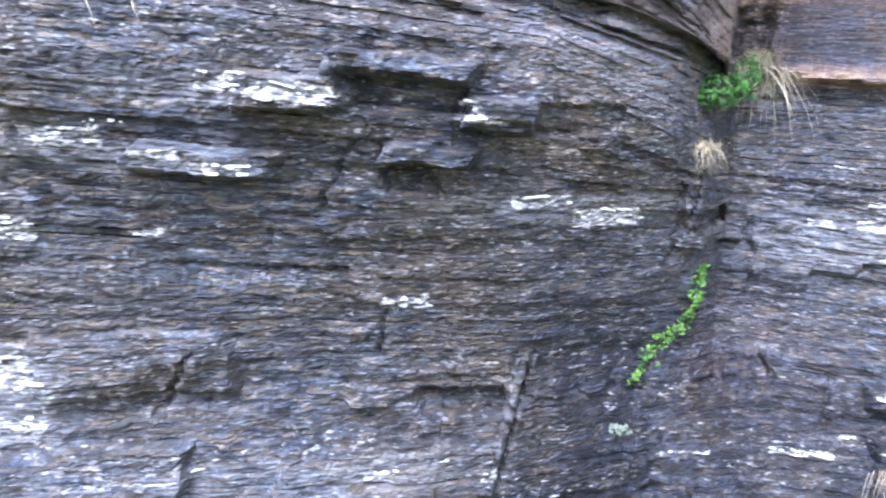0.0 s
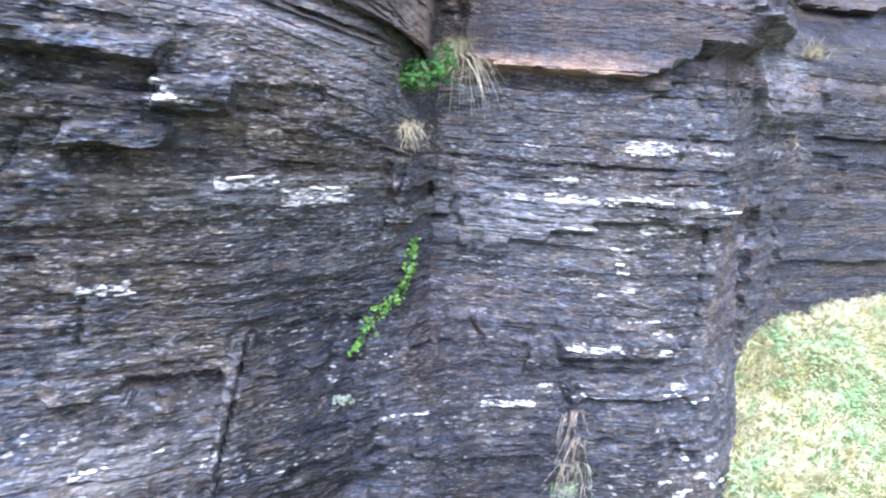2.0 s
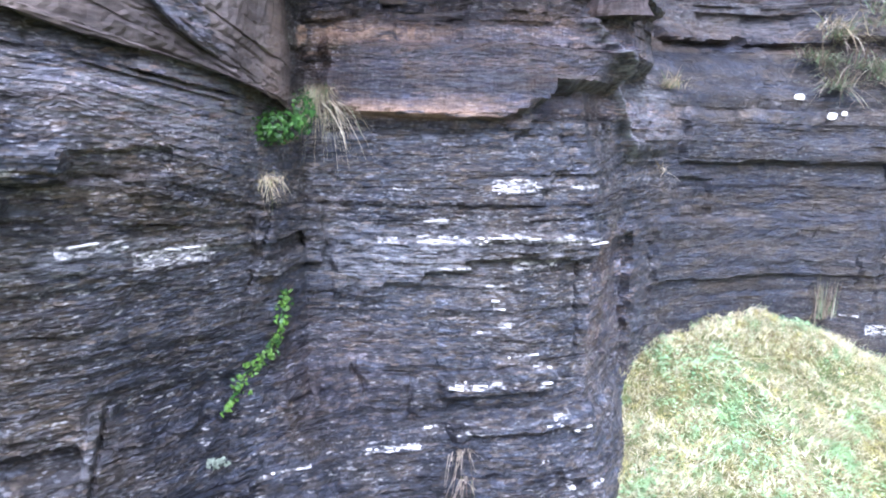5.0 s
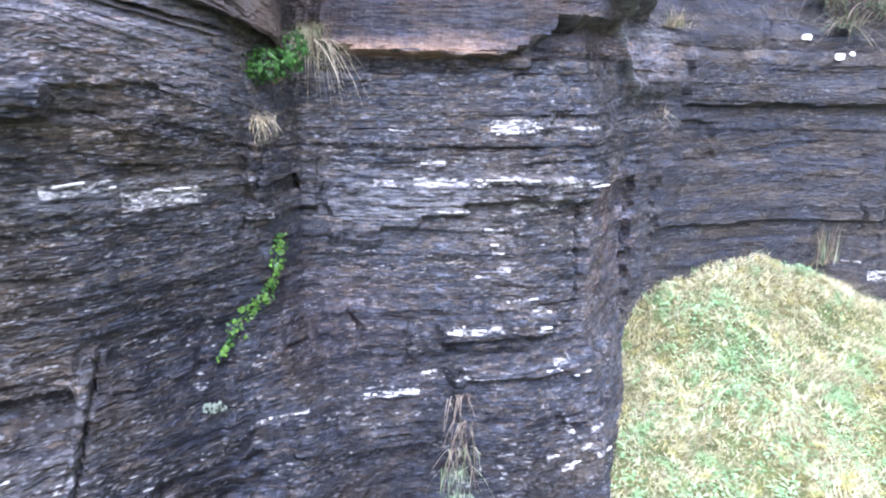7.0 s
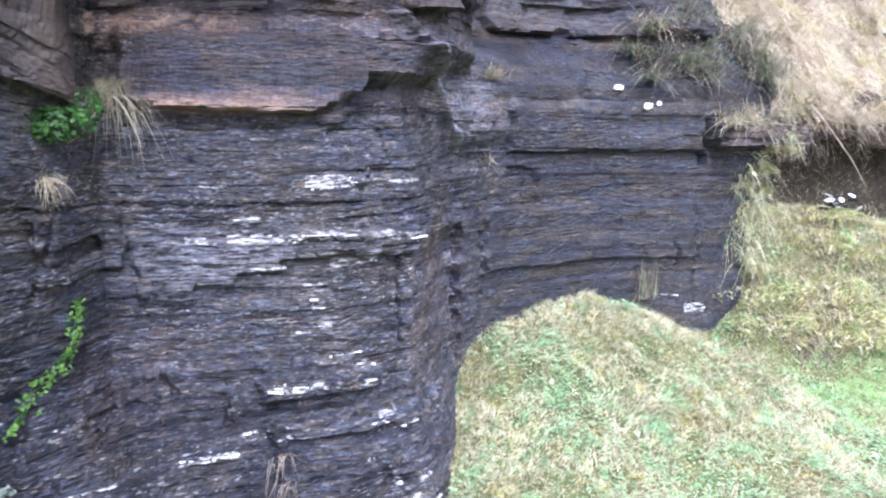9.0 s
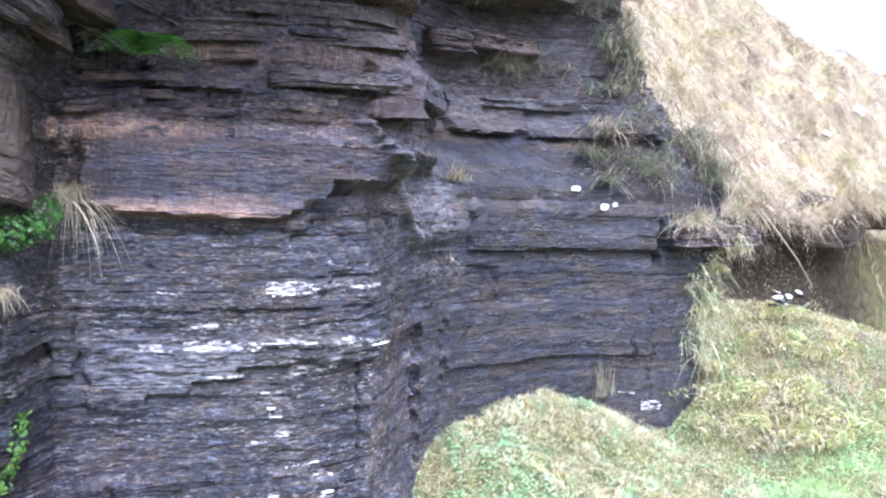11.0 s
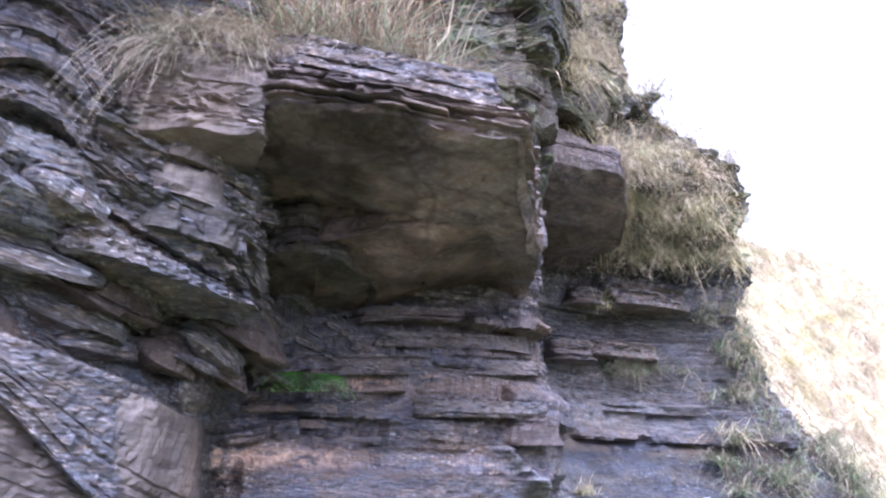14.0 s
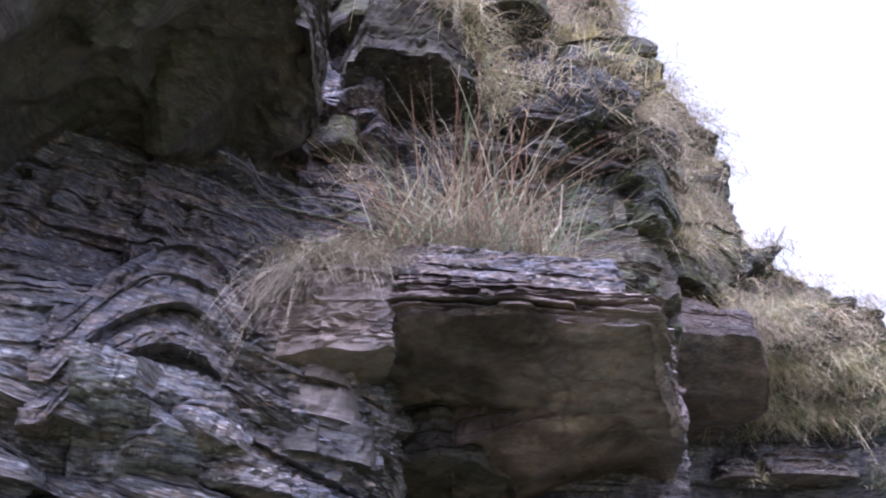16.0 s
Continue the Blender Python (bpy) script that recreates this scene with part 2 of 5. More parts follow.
LAWN = blade_material("mossy_grass", [(0.0, (0.12, 0.085, 0.05)), (0.1, (0.32, 0.29, 0.15)), (0.3, (0.5, 0.48, 0.25)), (0.55, (0.64, 0.6, 0.4)), (0.8, (0.78, 0.74, 0.58)), (0.92, (0.4, 0.34, 0.2)), (1.0, (0.15, 0.1, 0.055))], 0.7, ((0.27, 0.5, 0.24), (0.5, 0.46, 0.16)), 11.0, 26.0)
HERB = blade_material("mint_herb", [(0.0, (0.2, 0.4, 0.17)), (0.5, (0.32, 0.56, 0.29)), (1.0, (0.52, 0.66, 0.4))], 0.5)
RUSSET = blade_material("russet_stem", [(0.0, (0.13, 0.07, 0.045)), (0.5, (0.26, 0.16, 0.10)), (1.0, (0.36, 0.27, 0.19))], 0.6)
CUSHION = blade_material("cushion_moss", [(0.0, (0.24, 0.2, 0.09)), (0.35, (0.45, 0.46, 0.14)), (0.6, (0.58, 0.55, 0.28)), (0.8, (0.72, 0.66, 0.5)), (1.0, (0.26, 0.19, 0.11))], 0.8, ((0.3, 0.44, 0.16), (0.58, 0.5, 0.36)), 6.0, 13.0)
PATHGREEN = blade_material("lush_grass", [(0.0, (0.16, 0.36, 0.1)), (0.5, (0.3, 0.58, 0.2)), (0.85, (0.46, 0.66, 0.3)), (1.0, (0.6, 0.58, 0.36))], 0.5)
GREEN = blade_material("green_grass", [(0.0, (0.11, 0.17, 0.08)), (0.5, (0.2, 0.27, 0.16)), (0.8, (0.3, 0.35, 0.24)), (1.0, (0.4, 0.37, 0.25))], 0.5)
LEAF = blade_material("fresh_leaf", [(0.0, (0.014, 0.05, 0.01)), (0.6, (0.035, 0.105, 0.018)), (1.0, (0.08, 0.18, 0.035))], 0.4)
FROND = blade_material("fern_leaf", [(0.0, (0.1, 0.32, 0.05)), (0.6, (0.19, 0.5, 0.09)), (1.0, (0.3, 0.6, 0.14))], 0.4)
LIME = blade_material("lime_leaf", [(0.0, (0.035, 0.095, 0.015)), (0.6, (0.09, 0.18, 0.028)), (1.0, (0.19, 0.27, 0.055))], 0.4)
TWIG = spot_material("dead_twig", (0.2, 0.15, 0.1), (0.48, 0.42, 0.34), 80.0, 0.7)


def turf_material():
    m = Nodes("turf")
    a = m.noise(m.place(), 2.2, 6, 0.65, 0.5)
    b = m.noise(m.place(), 17.0, 6, 0.7, 0.3)
    c = m.noise(m.place(), 90.0, 4, 0.7)
    dry = m.attr("dry")
    # moss colours kept dark, so gaps between the blades look shaded
    moss = m.ramp(a, [(0.3, (0.14, 0.2, 0.08)), (0.5, (0.2, 0.21, 0.08)), (0.7, (0.24, 0.2, 0.11))])
    straw = m.ramp(a, [(0.3, (0.3, 0.23, 0.14)), (0.5, (0.46, 0.39, 0.27)), (0.7, (0.36, 0.34, 0.15))])
    color = m.mix(dry, moss, straw)
    color = m.mix(0.9, color, m.ramp(b, [(0.3, 0.2), (0.5, 0.6), (0.72, 1.0)]), "MULTIPLY")
    color = m.mix(m.attr("soil"), color, m.ramp(b, [(0.3, (0.012, 0.01, 0.008)), (0.7, (0.06, 0.045, 0.03))]))
    n1 = m.bump(b, 0.9, 0.05)
    return m.done(color, 0.95, m.bump(c, 0.6, 0.012, n1), 0.15)


TURF = turf_material()


# ---- mesh helpers ----
def mesh_of(name, verts, faces, material, smooth=False, attrs=None):
    """A mesh from arrays; faces is an (n, 3) or (n, 4) array, or a list of such arrays."""
    groups = faces if isinstance(faces, list) else [faces]
    groups = [np.asarray(g, np.int32) for g in groups if len(g)]
    me = bpy.data.meshes.new(name)
    verts = np.asarray(verts, np.float32)
    me.vertices.add(len(verts))
    me.vertices.foreach_set("co", verts.ravel())
    loops = np.concatenate([g.ravel() for g in groups])
    sizes = np.concatenate([np.full(len(g), g.shape[1], np.int32) for g in groups])
    me.loops.add(len(loops))
    me.loops.foreach_set("vertex_index", loops)
    me.polygons.add(len(sizes))
    me.polygons.foreach_set("loop_start", np.concatenate([[0], np.cumsum(sizes)[:-1]]).astype(np.int32))
    me.polygons.foreach_set("loop_total", sizes)
    me.polygons.foreach_set("use_smooth", np.full(len(sizes), smooth))
    for key, values in (attrs or {}).items():
        me.attributes.new(key, "FLOAT", "POINT").data.foreach_set("value", np.asarray(values, np.float32).ravel())
    me.materials.append(material)
    me.update(calc_edges=True)
    me.validate()
    return me


def grid_faces(rows, cols, wrap=False):
    a = np.arange(rows * cols).reshape(rows, cols)
    b = np.concatenate([a, a[:, :1]], 1) if wrap else a
    return np.stack([b[:-1, :-1], b[:-1, 1:], b[1:, 1:], b[1:, :-1]], -1).reshape(-1, 4)


def part(name, me, parent, label=""):
    ob = new(name, me)
    ob.parent = parent
    return tagged(ob, label)


def smooth01(a, b, v):
    t = np.clip((np.asarray(v, float) - a) / (b - a), 0, 1)
    return t * t * (3 - 2 * t)


def lattice(rng, nx, ny):
    return rng.random((nx + 2, ny + 2))


def value_noise(grid, u, v):
    """Smooth noise from a lattice of random values; u and v in lattice cells."""
    nx, ny = grid.shape[0] - 2, grid.shape[1] - 2
    u, v = np.mod(u, nx), np.mod(v, ny)
    i, j = np.floor(u).astype(int), np.floor(v).astype(int)
    f, g = u - i, v - j
    f, g = f * f * (3 - 2 * f), g * g * (3 - 2 * g)
    return (grid[i, j] * (1 - f) + grid[i + 1, j] * f) * (1 - g) + (grid[i, j + 1] * (1 - f) + grid[i + 1, j + 1] * f) * g


def fbm(seed, u, v, octaves=4, gain=0.5):
    rng = np.random.default_rng(seed)
    total, amp, norm = 0.0, 1.0, 0.0
    for k in range(octaves):
        g = lattice(rng, 64, 64)
        total = total + amp * value_noise(g, u * 2**k + 7.3 * k, v * 2**k + 3.1 * k)
        norm += amp
        amp *= gain
    return total / norm - 0.5


# ---- the rock face: depth y over (x, z) ----
PLAN_X = [-4, -1.2, -0.5, -0.15, 0.2, 0.55, 0.74, 0.86, 1.0, 1.25, 1.6, 1.9, 2.1, 2.3, 2.55, 2.75, 3.1, 3.5, 3.8, 4.05, 6]
PLAN_Y = [0.6, 1.48, 1.72, 1.86, 2.02, 2.28, 2.43, 2.62, 2.6, 2.5, 2.38, 2.42, 2.62, 2.85, 3.02, 3.06, 3.08, 3.06, 2.88, 2.85, 2.9]
EDGE_Z = [-1, 1.4, 1.7, 2.1, 2.3, 2.55, 2.85, 3.15, 3.4, 3.75, 3.95, 4.1, 4.45, 4.85, 5.05, 5.4, 6.2]
EDGE_X = [4.22, 4.26, 4.42, 4.5, 4.32, 4.02, 3.82, 3.87, 3.8, 3.68, 3.42, 3.15, 3.05, 3.0, 2.8, 2.45, 2.3]


def stretches(x, z):
    """Depth of the face in three stretches (left, buttress, right bay), blended where they meet."""
    left = np.interp(z, [0, 0.65, 0.9, 1.3, 1.6, 1.78, 1.9, 2.4, 2.7, 2.9, 3.0, 3.12, 3.6, 4.2, 6], [-0.05, 0.0, 0.05, -0.02, -0.11, -0.15, -0.1, 0.0, -0.25, -0.16, -0.06, 0.08, 0.12, 0.3, 0.3])
    mid = np.interp(z, [0, 0.45, 0.7, 1.5, 1.7, 2.2, 2.62, 2.9, 3.4, 4.0, 4.2, 6], [-0.22, -0.14, 0.0, 0.0, 0.05, 0.1, 0.2, 0.1, -0.05, 0.0, -0.08, 0.5])
    right = np.interp(z, [0, 1.9, 2.05, 2.3, 3.0, 3.3, 3.6, 6], [0.0, 0.0, 0.15, 0.47, 0.45, 0.3, 0.0, 0.3])
    right = right * (1 - 0.45 * smooth01(3.4, 3.9, x) * (z < 3.3))
    plan = np.interp(x, PLAN_X, PLAN_Y)
    low = np.interp(x, [0.2, 0.5, 0.74, 0.9, 1.05, 1.3, 1.6], [2.02, 2.22, 2.37, 2.44, 2.46, 2.44, 2.38])
    plan = np.where((x > 0.2) & (x < 1.6), plan + (low - plan) * (1 - smooth01(0.65, 1.05, z)), plan)
    high = smooth01(1.88, 2.02, z) * (1 - smooth01(2.95, 3.2, z))
    buttress = np.interp(x, [1.6, 1.9, 2.12, 2.37, 2.6, 3.2], [2.38, 2.4, 2.45, 2.72, 2.95, 3.3])
    bay = np.interp(x, [1.9, 2.55, 2.75, 3.1, 3.5, 3.8, 4.05, 6], [3.05, 3.06, 3.08, 3.1, 3.06, 2.9, 2.85, 2.9])
    corner = np.interp(z, [1.9, 2.28, 2.62, 3.0], [2.5, 2.42, 2.17, 2.1])
    reach = np.interp(z, [2.0, 2.2, 2.5, 2.72, 2.9], [0.85, 1.0, 1.2, 1.1, 0.85])
    a = smooth01(reach - 0.35, reach, x)
    b = smooth01(2.1, 2.6, x) * (1 - high) + smooth01(corner - 0.02, corner + 0.09, x) * high
    plan_mid = np.where(x > 1.6, plan * (1 - high) + buttress * high, plan)
    plan_bay = plan * (1 - high) + bay * high
    return (plan + left) * (1 - a) + a * ((plan_mid + mid) * (1 - b) + (plan_bay + right) * b)


# blocks that stand out of the face (minus) or are broken away (plus): x0, x1, z0, z1, depth
LEFT_BLOCKS = [(-0.27, 0.04, 1.675, 1.725, -0.08), (-0.22, 0.03, 1.60, 1.675, 0.025), (-0.45, -0.235, 1.60, 1.675, -0.07), (-0.16, 0.05, 1.485, 1.53, -0.095),
               (-0.14, -0.02, 1.41, 1.485, 0.03), (0.02, 0.19, 1.575, 1.65, -0.09), (0.19, 0.42, 1.57, 1.64, 0.03), (-0.66, -0.36, 1.45, 1.51, -0.06),
               (-0.06, 0.18, 0.80, 0.87, 0.06), (-0.39, 0.16, 0.4, 0.74, -0.03),
               (0.66, 0.92, 1.24, 1.45, -0.05), (0.74, 0.84, 1.30, 1.36, 0.06), (-1.1, -0.6, 0.5, 0.78, -0.05), (-0.9, -0.5, 0.9, 1.06, -0.03)]
RIGHT_BLOCKS = [(0.95, 1.12, 1.11, 1.32, -0.03), (1.12, 1.25, 1.165, 1.32, -0.034), (1.25, 1.4, 1.21, 1.32, -0.036), (1.4, 1.93, 1.25, 1.34, -0.045), (1.93, 2.4, 0.6, 1.27, 0.05),
                (1.34, 1.98, 0.62, 0.68, -0.045), (2.75, 3.85, 1.58, 1.83, -0.045),
                (3.86, 3.91, 1.5, 1.74, 0.25), (3.91, 4.3, 1.60, 1.72, -0.08), (3.04, 3.6, 2.95, 3.12, -0.14), (1.74, 2.15, 2.57, 2.63, -0.09), (1.9, 2.42, 2.2, 2.32, -0.08), (2.85, 4.08, 2.2, 2.42, -0.1),
                (2.6, 3.9, 1.0, 1.3, -0.03), (2.75, 2.95, 1.3, 1.5, 0.03), (1.3, 1.75, 0.76, 0.84, -0.035)]


# joints that cross the beds: x, z of both ends, and depth
CRACKS = [(-0.215, 1.535, -0.3, 1.37, 0.02), (-0.163, 0.99, -0.15, 1.11, 0.02), (-0.585, 1.01, -0.67, 0.86, 0.03), (3.83, 1.3, 3.89, 0.7, 0.02), (3.59, 1.06, 3.58, 0.8, 0.012), (2.88, 1.5, 2.85, 1.29, 0.014),
          (3.57, 1.37, 3.56, 1.16, 0.014), (2.37, 1.22, 2.375, 0.8, 0.04), (2.575, 1.2, 2.577, 0.88, 0.03), (1.84, 1.24, 1.85, 0.9, 0.03), (1.21, 0.83, 1.208, 0.67, 0.016), (1.01, 0.87, 1.055, 0.78, 0.03), (0.72, 1.46, 0.64, 1.2, 0.025), (3.74, 1.12, 3.77, 0.92, 0.03)]


def face_y(x, z):
    """Depth of the bare face, before its beds are cut in."""
    x, z = np.broadcast_arrays(np.asarray(x, float), np.asarray(z, float))
    y = stretches(x, z)
    u = x + 0.012 * np.sin(9 * z + 1) * np.sin(23 * z) + 0.008 * np.sin(61 * z)
    v = z + 0.006 * np.sin(11 * x) + 0.003 * np.sin(41 * x + 2)
    soft = 0.007
    for x0, x1, z0, z1, d in LEFT_BLOCKS + RIGHT_BLOCKS:
        y = y + d * smooth01(x0 - soft, x0 + soft, u) * (1 - smooth01(x1 - soft, x1 + soft, u)) * smooth01(z0 - soft, z0 + soft, v) * (1 - smooth01(z1 - soft, z1 + soft, v))
    seam = x - 0.165 - 0.22 * (z - 0.65)
    upright = smooth01(0.58, 0.62, z) * (1 - smooth01(0.955, 0.97, z))
    plate = seam / np.clip(0.5 + 2.2 * (z - 0.65), 0.4, 1.4)  # widens upwards
    y = y + upright * (0.022 * smooth01(0.0, 0.005, seam) * (1 - smooth01(0.008, 0.016, seam)) - 0.016 * smooth01(-0.034, -0.028, plate) * (1 - smooth01(-0.002, 0.002, plate)))
    for x0, z0, x1, z1, d in CRACKS:
        s = np.clip(((x - x0) * (x1 - x0) + (z - z0) * (z1 - z0)) / ((x1 - x0) ** 2 + (z1 - z0) ** 2), 0, 1)
        y = y + d * np.exp(-(((x - x0 - s * (x1 - x0) + 0.004 * np.sin(90 * z)) ** 2 + (z - z0 - s * (z1 - z0)) ** 2) / 0.0065**2))
    under = np.interp(u, [0.9, 1.3, 1.5, 1.66, 1.74, 2.12], [1.765, 1.76, 1.745, 1.79, 1.86, 1.9])
    y = y - 0.075 * smooth01(0.93, 0.95, u) * (1 - smooth01(2.08, 2.14, u)) * smooth01(under - 0.006, under + 0.006, v) * (1 - smooth01(2.0, 2.02, v))
    hollow = smooth01(1.6, 1.72, u) * (1 - smooth01(2.1, 2.18, u)) * smooth01(1.74, 1.76, v) * (1 - smooth01(under - 0.01, under, v))
    y = y + 0.05 * hollow
    spine = np.interp(z, [1.63, 1.74, 1.86, 1.95, 2.1], [2.36, 2.27, 2.2, 2.08, 1.88])
    along = smooth01(1.62, 1.66, z) * (1 - smooth01(2.08, 2.14, z))
    y = y - along * (0.06 * np.exp(-(((x - spine) / 0.03) ** 2)) + 0.02 * np.exp(-(((x - spine - 0.1) / 0.09) ** 2)))
    lip = np.interp(u, [2.2, 2.34, 2.5, 2.85], [1.66, 1.64, 1.65, 1.67])
    jut = np.interp(u, [2.2, 2.36, 2.6, 2.85], [0.0, 0.035, 0.035, 0.0])
    y = y - jut * smooth01(lip - 0.06, lip + 0.015, v) * (1 - smooth01(lip + 0.05, lip + 0.4, v))
    past = np.maximum(0, x - np.interp(z, EDGE_Z, EDGE_X))
    return y + past * 2.2 + np.minimum(past * 8, 0.25)


def bed_dip(x, z):
    """Height by which the beds rise or fall along the face."""
    fold = -0.30 * (np.clip(x, 0.2, 0.75) - 0.2) * np.exp(-(((z - 1.72) / 0.16) ** 2))
    rubble = np.interp(x, [-0.8, 0.2, 0.42, 0.85, 1.15], [-0.2, 0.07, 0.05, -0.14, 0.0]) * smooth01(1.95, 2.5, z) * (1 - smooth01(2.95, 3.35, z))
    back = 0.16 * (np.clip(x, -0.6, 0.8) - 0.1) * smooth01(3.05, 3.4, z) * (1 - smooth01(3.8, 4.2, z))
    return -0.06 * np.clip(x, -2, 0.8) + fold + rubble + back + 0.008 * np.sin(2.1 * x + 1.3 * z) + 0.012 * fbm(9, x * 1.7 + 5, z * 2 + 5, 3) + 0.005 * fbm(10, x * 6 + 5, z * 7 + 5, 2) + 0.004 * fbm(13, x * 28 + 5, z * 9 + 5, 2)


# white streaks: x0, x1, z0, z1 of each band of flakes
STREAKS_MID = [(1.49, 1.64, 1.49, 1.54), (1.16, 1.23, 1.495, 1.505), (1.11, 1.17, 1.31, 1.33), (1.24, 1.48, 1.31, 1.34), (1.52, 1.6, 1.32, 1.345), (1.7, 1.8, 1.31, 1.34), (1.79, 1.92, 1.3, 1.33), (1.81, 1.97, 1.5, 1.52), (1.33, 1.54, 0.79, 0.82),
               (1.35, 1.5, 0.62, 0.64), (1.64, 1.74, 0.64, 0.65), (1.79, 1.97, 0.6, 0.63), (1.45, 1.5, 0.98, 0.99), (1.53, 1.57, 1.0, 1.02), (1.75, 1.78, 0.41, 0.44), (1.72, 1.78, 0.28, 0.31), (1.81, 1.87, 0.34, 0.36), (1.86, 1.92, 0.4, 0.42), (1.66, 1.7, 0.34, 0.35), (1.88, 1.93, 0.3, 0.33), (1.62, 1.68, 0.52, 0.53),
               (0.67, 0.83, 0.59, 0.6), (1.58, 1.75, 1.22, 1.25), (1.25, 1.34, 1.38, 1.4), (1.02, 1.22, 0.59, 0.61), (1.54, 1.75, 0.88, 0.9), (1.74, 2.04, 2.61, 2.63), (3.83, 3.96, 0.68, 0.74), (3.71, 3.79, 0.78, 0.79),
               (1.31, 1.35, 1.385, 1.395), (1.49, 1.54, 1.09, 1.1), (1.55, 1.62, 1.095, 1.105), (1.51, 1.55, 1.06, 1.07), (1.57, 1.69, 1.215, 1.235), (1.3, 1.42, 1.215, 1.23), (1.48, 1.56, 1.15, 1.165),
               (1.4, 1.44, 0.765, 0.775), (1.66, 1.72, 0.845, 0.855), (1.68, 1.72, 0.78, 0.795), (1.72, 1.8, 0.66, 0.675), (1.24, 1.3, 0.65, 0.66)]
STREAKS_LEFT = [(0.0, 0.11, 1.59, 1.61), (0.01, 0.06, 1.62, 1.64), (0.15, 0.3, 1.38, 1.41), (0.32, 0.52, 1.32, 1.37), (0.0, 0.04, 0.69, 0.70), (0.12, 0.16, 0.63, 0.65),
                (-0.52, -0.43, 1.63, 1.65), (-0.41, -0.24, 1.61, 1.65), (-0.76, -0.68, 1.55, 1.56), (-0.65, -0.56, 1.48, 1.5), (-0.5, -0.43, 1.45, 1.48), (-0.7, -0.62, 1.3, 1.32), (-0.95, -0.88, 1.29, 1.35),
                (-1.03, -0.92, 0.92, 1.02), (-1.03, -0.9, 0.82, 0.86), (-0.18, -0.11, 0.66, 0.69), (-0.79, -0.57, 0.7, 0.72), (-0.86, -0.72, 1.5, 1.54), (-0.16, -0.05, 1.11, 1.15), (-0.52, -0.42, 1.66, 1.67)]


def tone_masks(x, z):
    low_edge = 1.775 - 0.03 * (x - 1.0)
    ochre = smooth01(0.95, 1.02, x) * (1 - smooth01(1.3, 1.7, x)) * np.exp(-(((z - low_edge) / 0.02) ** 2)) + 0.75 * smooth01(0.88, 0.93, x) * (1 - smooth01(1.15, 1.5, x)) * np.exp(-(((z - 2.04) / 0.035) ** 2))
    ochre = ochre + 0.25 * np.exp(-(((x - 1.5) / 0.45) ** 2 + ((z - 2.33) / 0.05) ** 2)) + 0.3 * np.exp(-(((x - 2.0) / 0.2) ** 2 + ((z - 2.5) / 0.1) ** 2))
    for px, pz, pw, ph in ((0.865, 2.03, 0.018, 0.03), (0.99, 2.04, 0.045, 0.028), (1.07, 2.045, 0.04, 0.02), (1.15, 2.035, 0.02, 0.018), (1.25, 2.045, 0.03, 0.018), (1.36, 2.3, 0.09, 0.012)):
        ochre = np.maximum(ochre, 1.3 * (1 - smooth01(0.8, 1.25, np.hypot((x - px) / pw, (z - pz) / ph))))
    # near x 0, z 2.6 colour makes up for light lost under the overhang
    pale = 0.8 * np.exp(-(((x - 1.2) / 0.3) ** 2 + ((z - 1.25) / 0.1) ** 2)) + 0.12 * np.exp(-(((x + 0.8) / 0.3) ** 2 + ((z - 0.9) / 0.5) ** 2)) + 0.7 * np.exp(-(((x - 0.0) / 0.8) ** 2 + ((z - 2.6) / 0.32) ** 2)) + 0.9 * np.exp(-(((x - 0.45) / 0.3) ** 2 + ((z - 1.77) / 0.1) ** 2)) + 0.08
    moss = 0.75 * smooth01(3.05, 3.4, z) * smooth01(0.75, 1.0, x - 2 * np.clip(z - 3.7, 0, 1)) + 0.08 * np.exp(-(((x - 0.6) / 0.35) ** 2 + ((z - 2.4) / 0.35) ** 2))
    pale = pale + 0.4 * smooth01(2.5, 2.7, x) * smooth01(2.2, 2.3, z) * (1 - smooth01(3.0, 3.15, z))
    pale = pale + 0.2 * (1 - smooth01(0.7, 0.9, x)) * smooth01(3.1, 3.2, z) * (1 - smooth01(3.5, 3.7, z))
    for ax, az, bx, bz in ((1.88, 2.1, 2.2, 1.86), (2.2, 1.86, 2.36, 1.63), (2.2, 1.9, 2.57, 1.88)):
        s = np.clip(((x - ax) * (bx - ax) + (z - az) * (bz - az)) / ((bx - ax) ** 2 + (bz - az) ** 2), 0, 1)
        pale = pale + 1.0 * np.exp(-(((x - ax - s * (bx - ax)) ** 2 + (z - az - s * (bz - az)) ** 2) / 0.025**2))
    # bluish sheen of the beds, painted as pale bands
    for x0, x1, z0, z1, d in ((-0.1, 0.62, 1.33, 1.41, 0.5), (-0.75, -0.25, 1.6, 1.67, 0.5), (-0.95, -0.45, 1.45, 1.52, 0.5), (-1.05, -0.85, 0.8, 1.05, 0.7), (-0.9, 0.2, 0.6, 0.73, 0.35), (1.0, 1.9, 1.27, 1.36, 0.12)):
        pale = pale + d * smooth01(x0 - 0.05, x0 + 0.05, x) * (1 - smooth01(x1 - 0.05, x1 + 0.05, x)) * smooth01(z0 - 0.01, z0 + 0.01, z) * (1 - smooth01(z1 - 0.01, z1 + 0.01, z))
    seam = x - 0.165 - 0.22 * (z - 0.65)
    plate = seam / np.clip(0.5 + 2.2 * (z - 0.65), 0.4, 1.4)
    pale = pale + 0.55 * smooth01(-0.034, -0.03, plate) * (1 - smooth01(-0.003, 0.0, plate)) * smooth01(0.6, 0.64, z) * (1 - smooth01(0.95, 0.965, z))
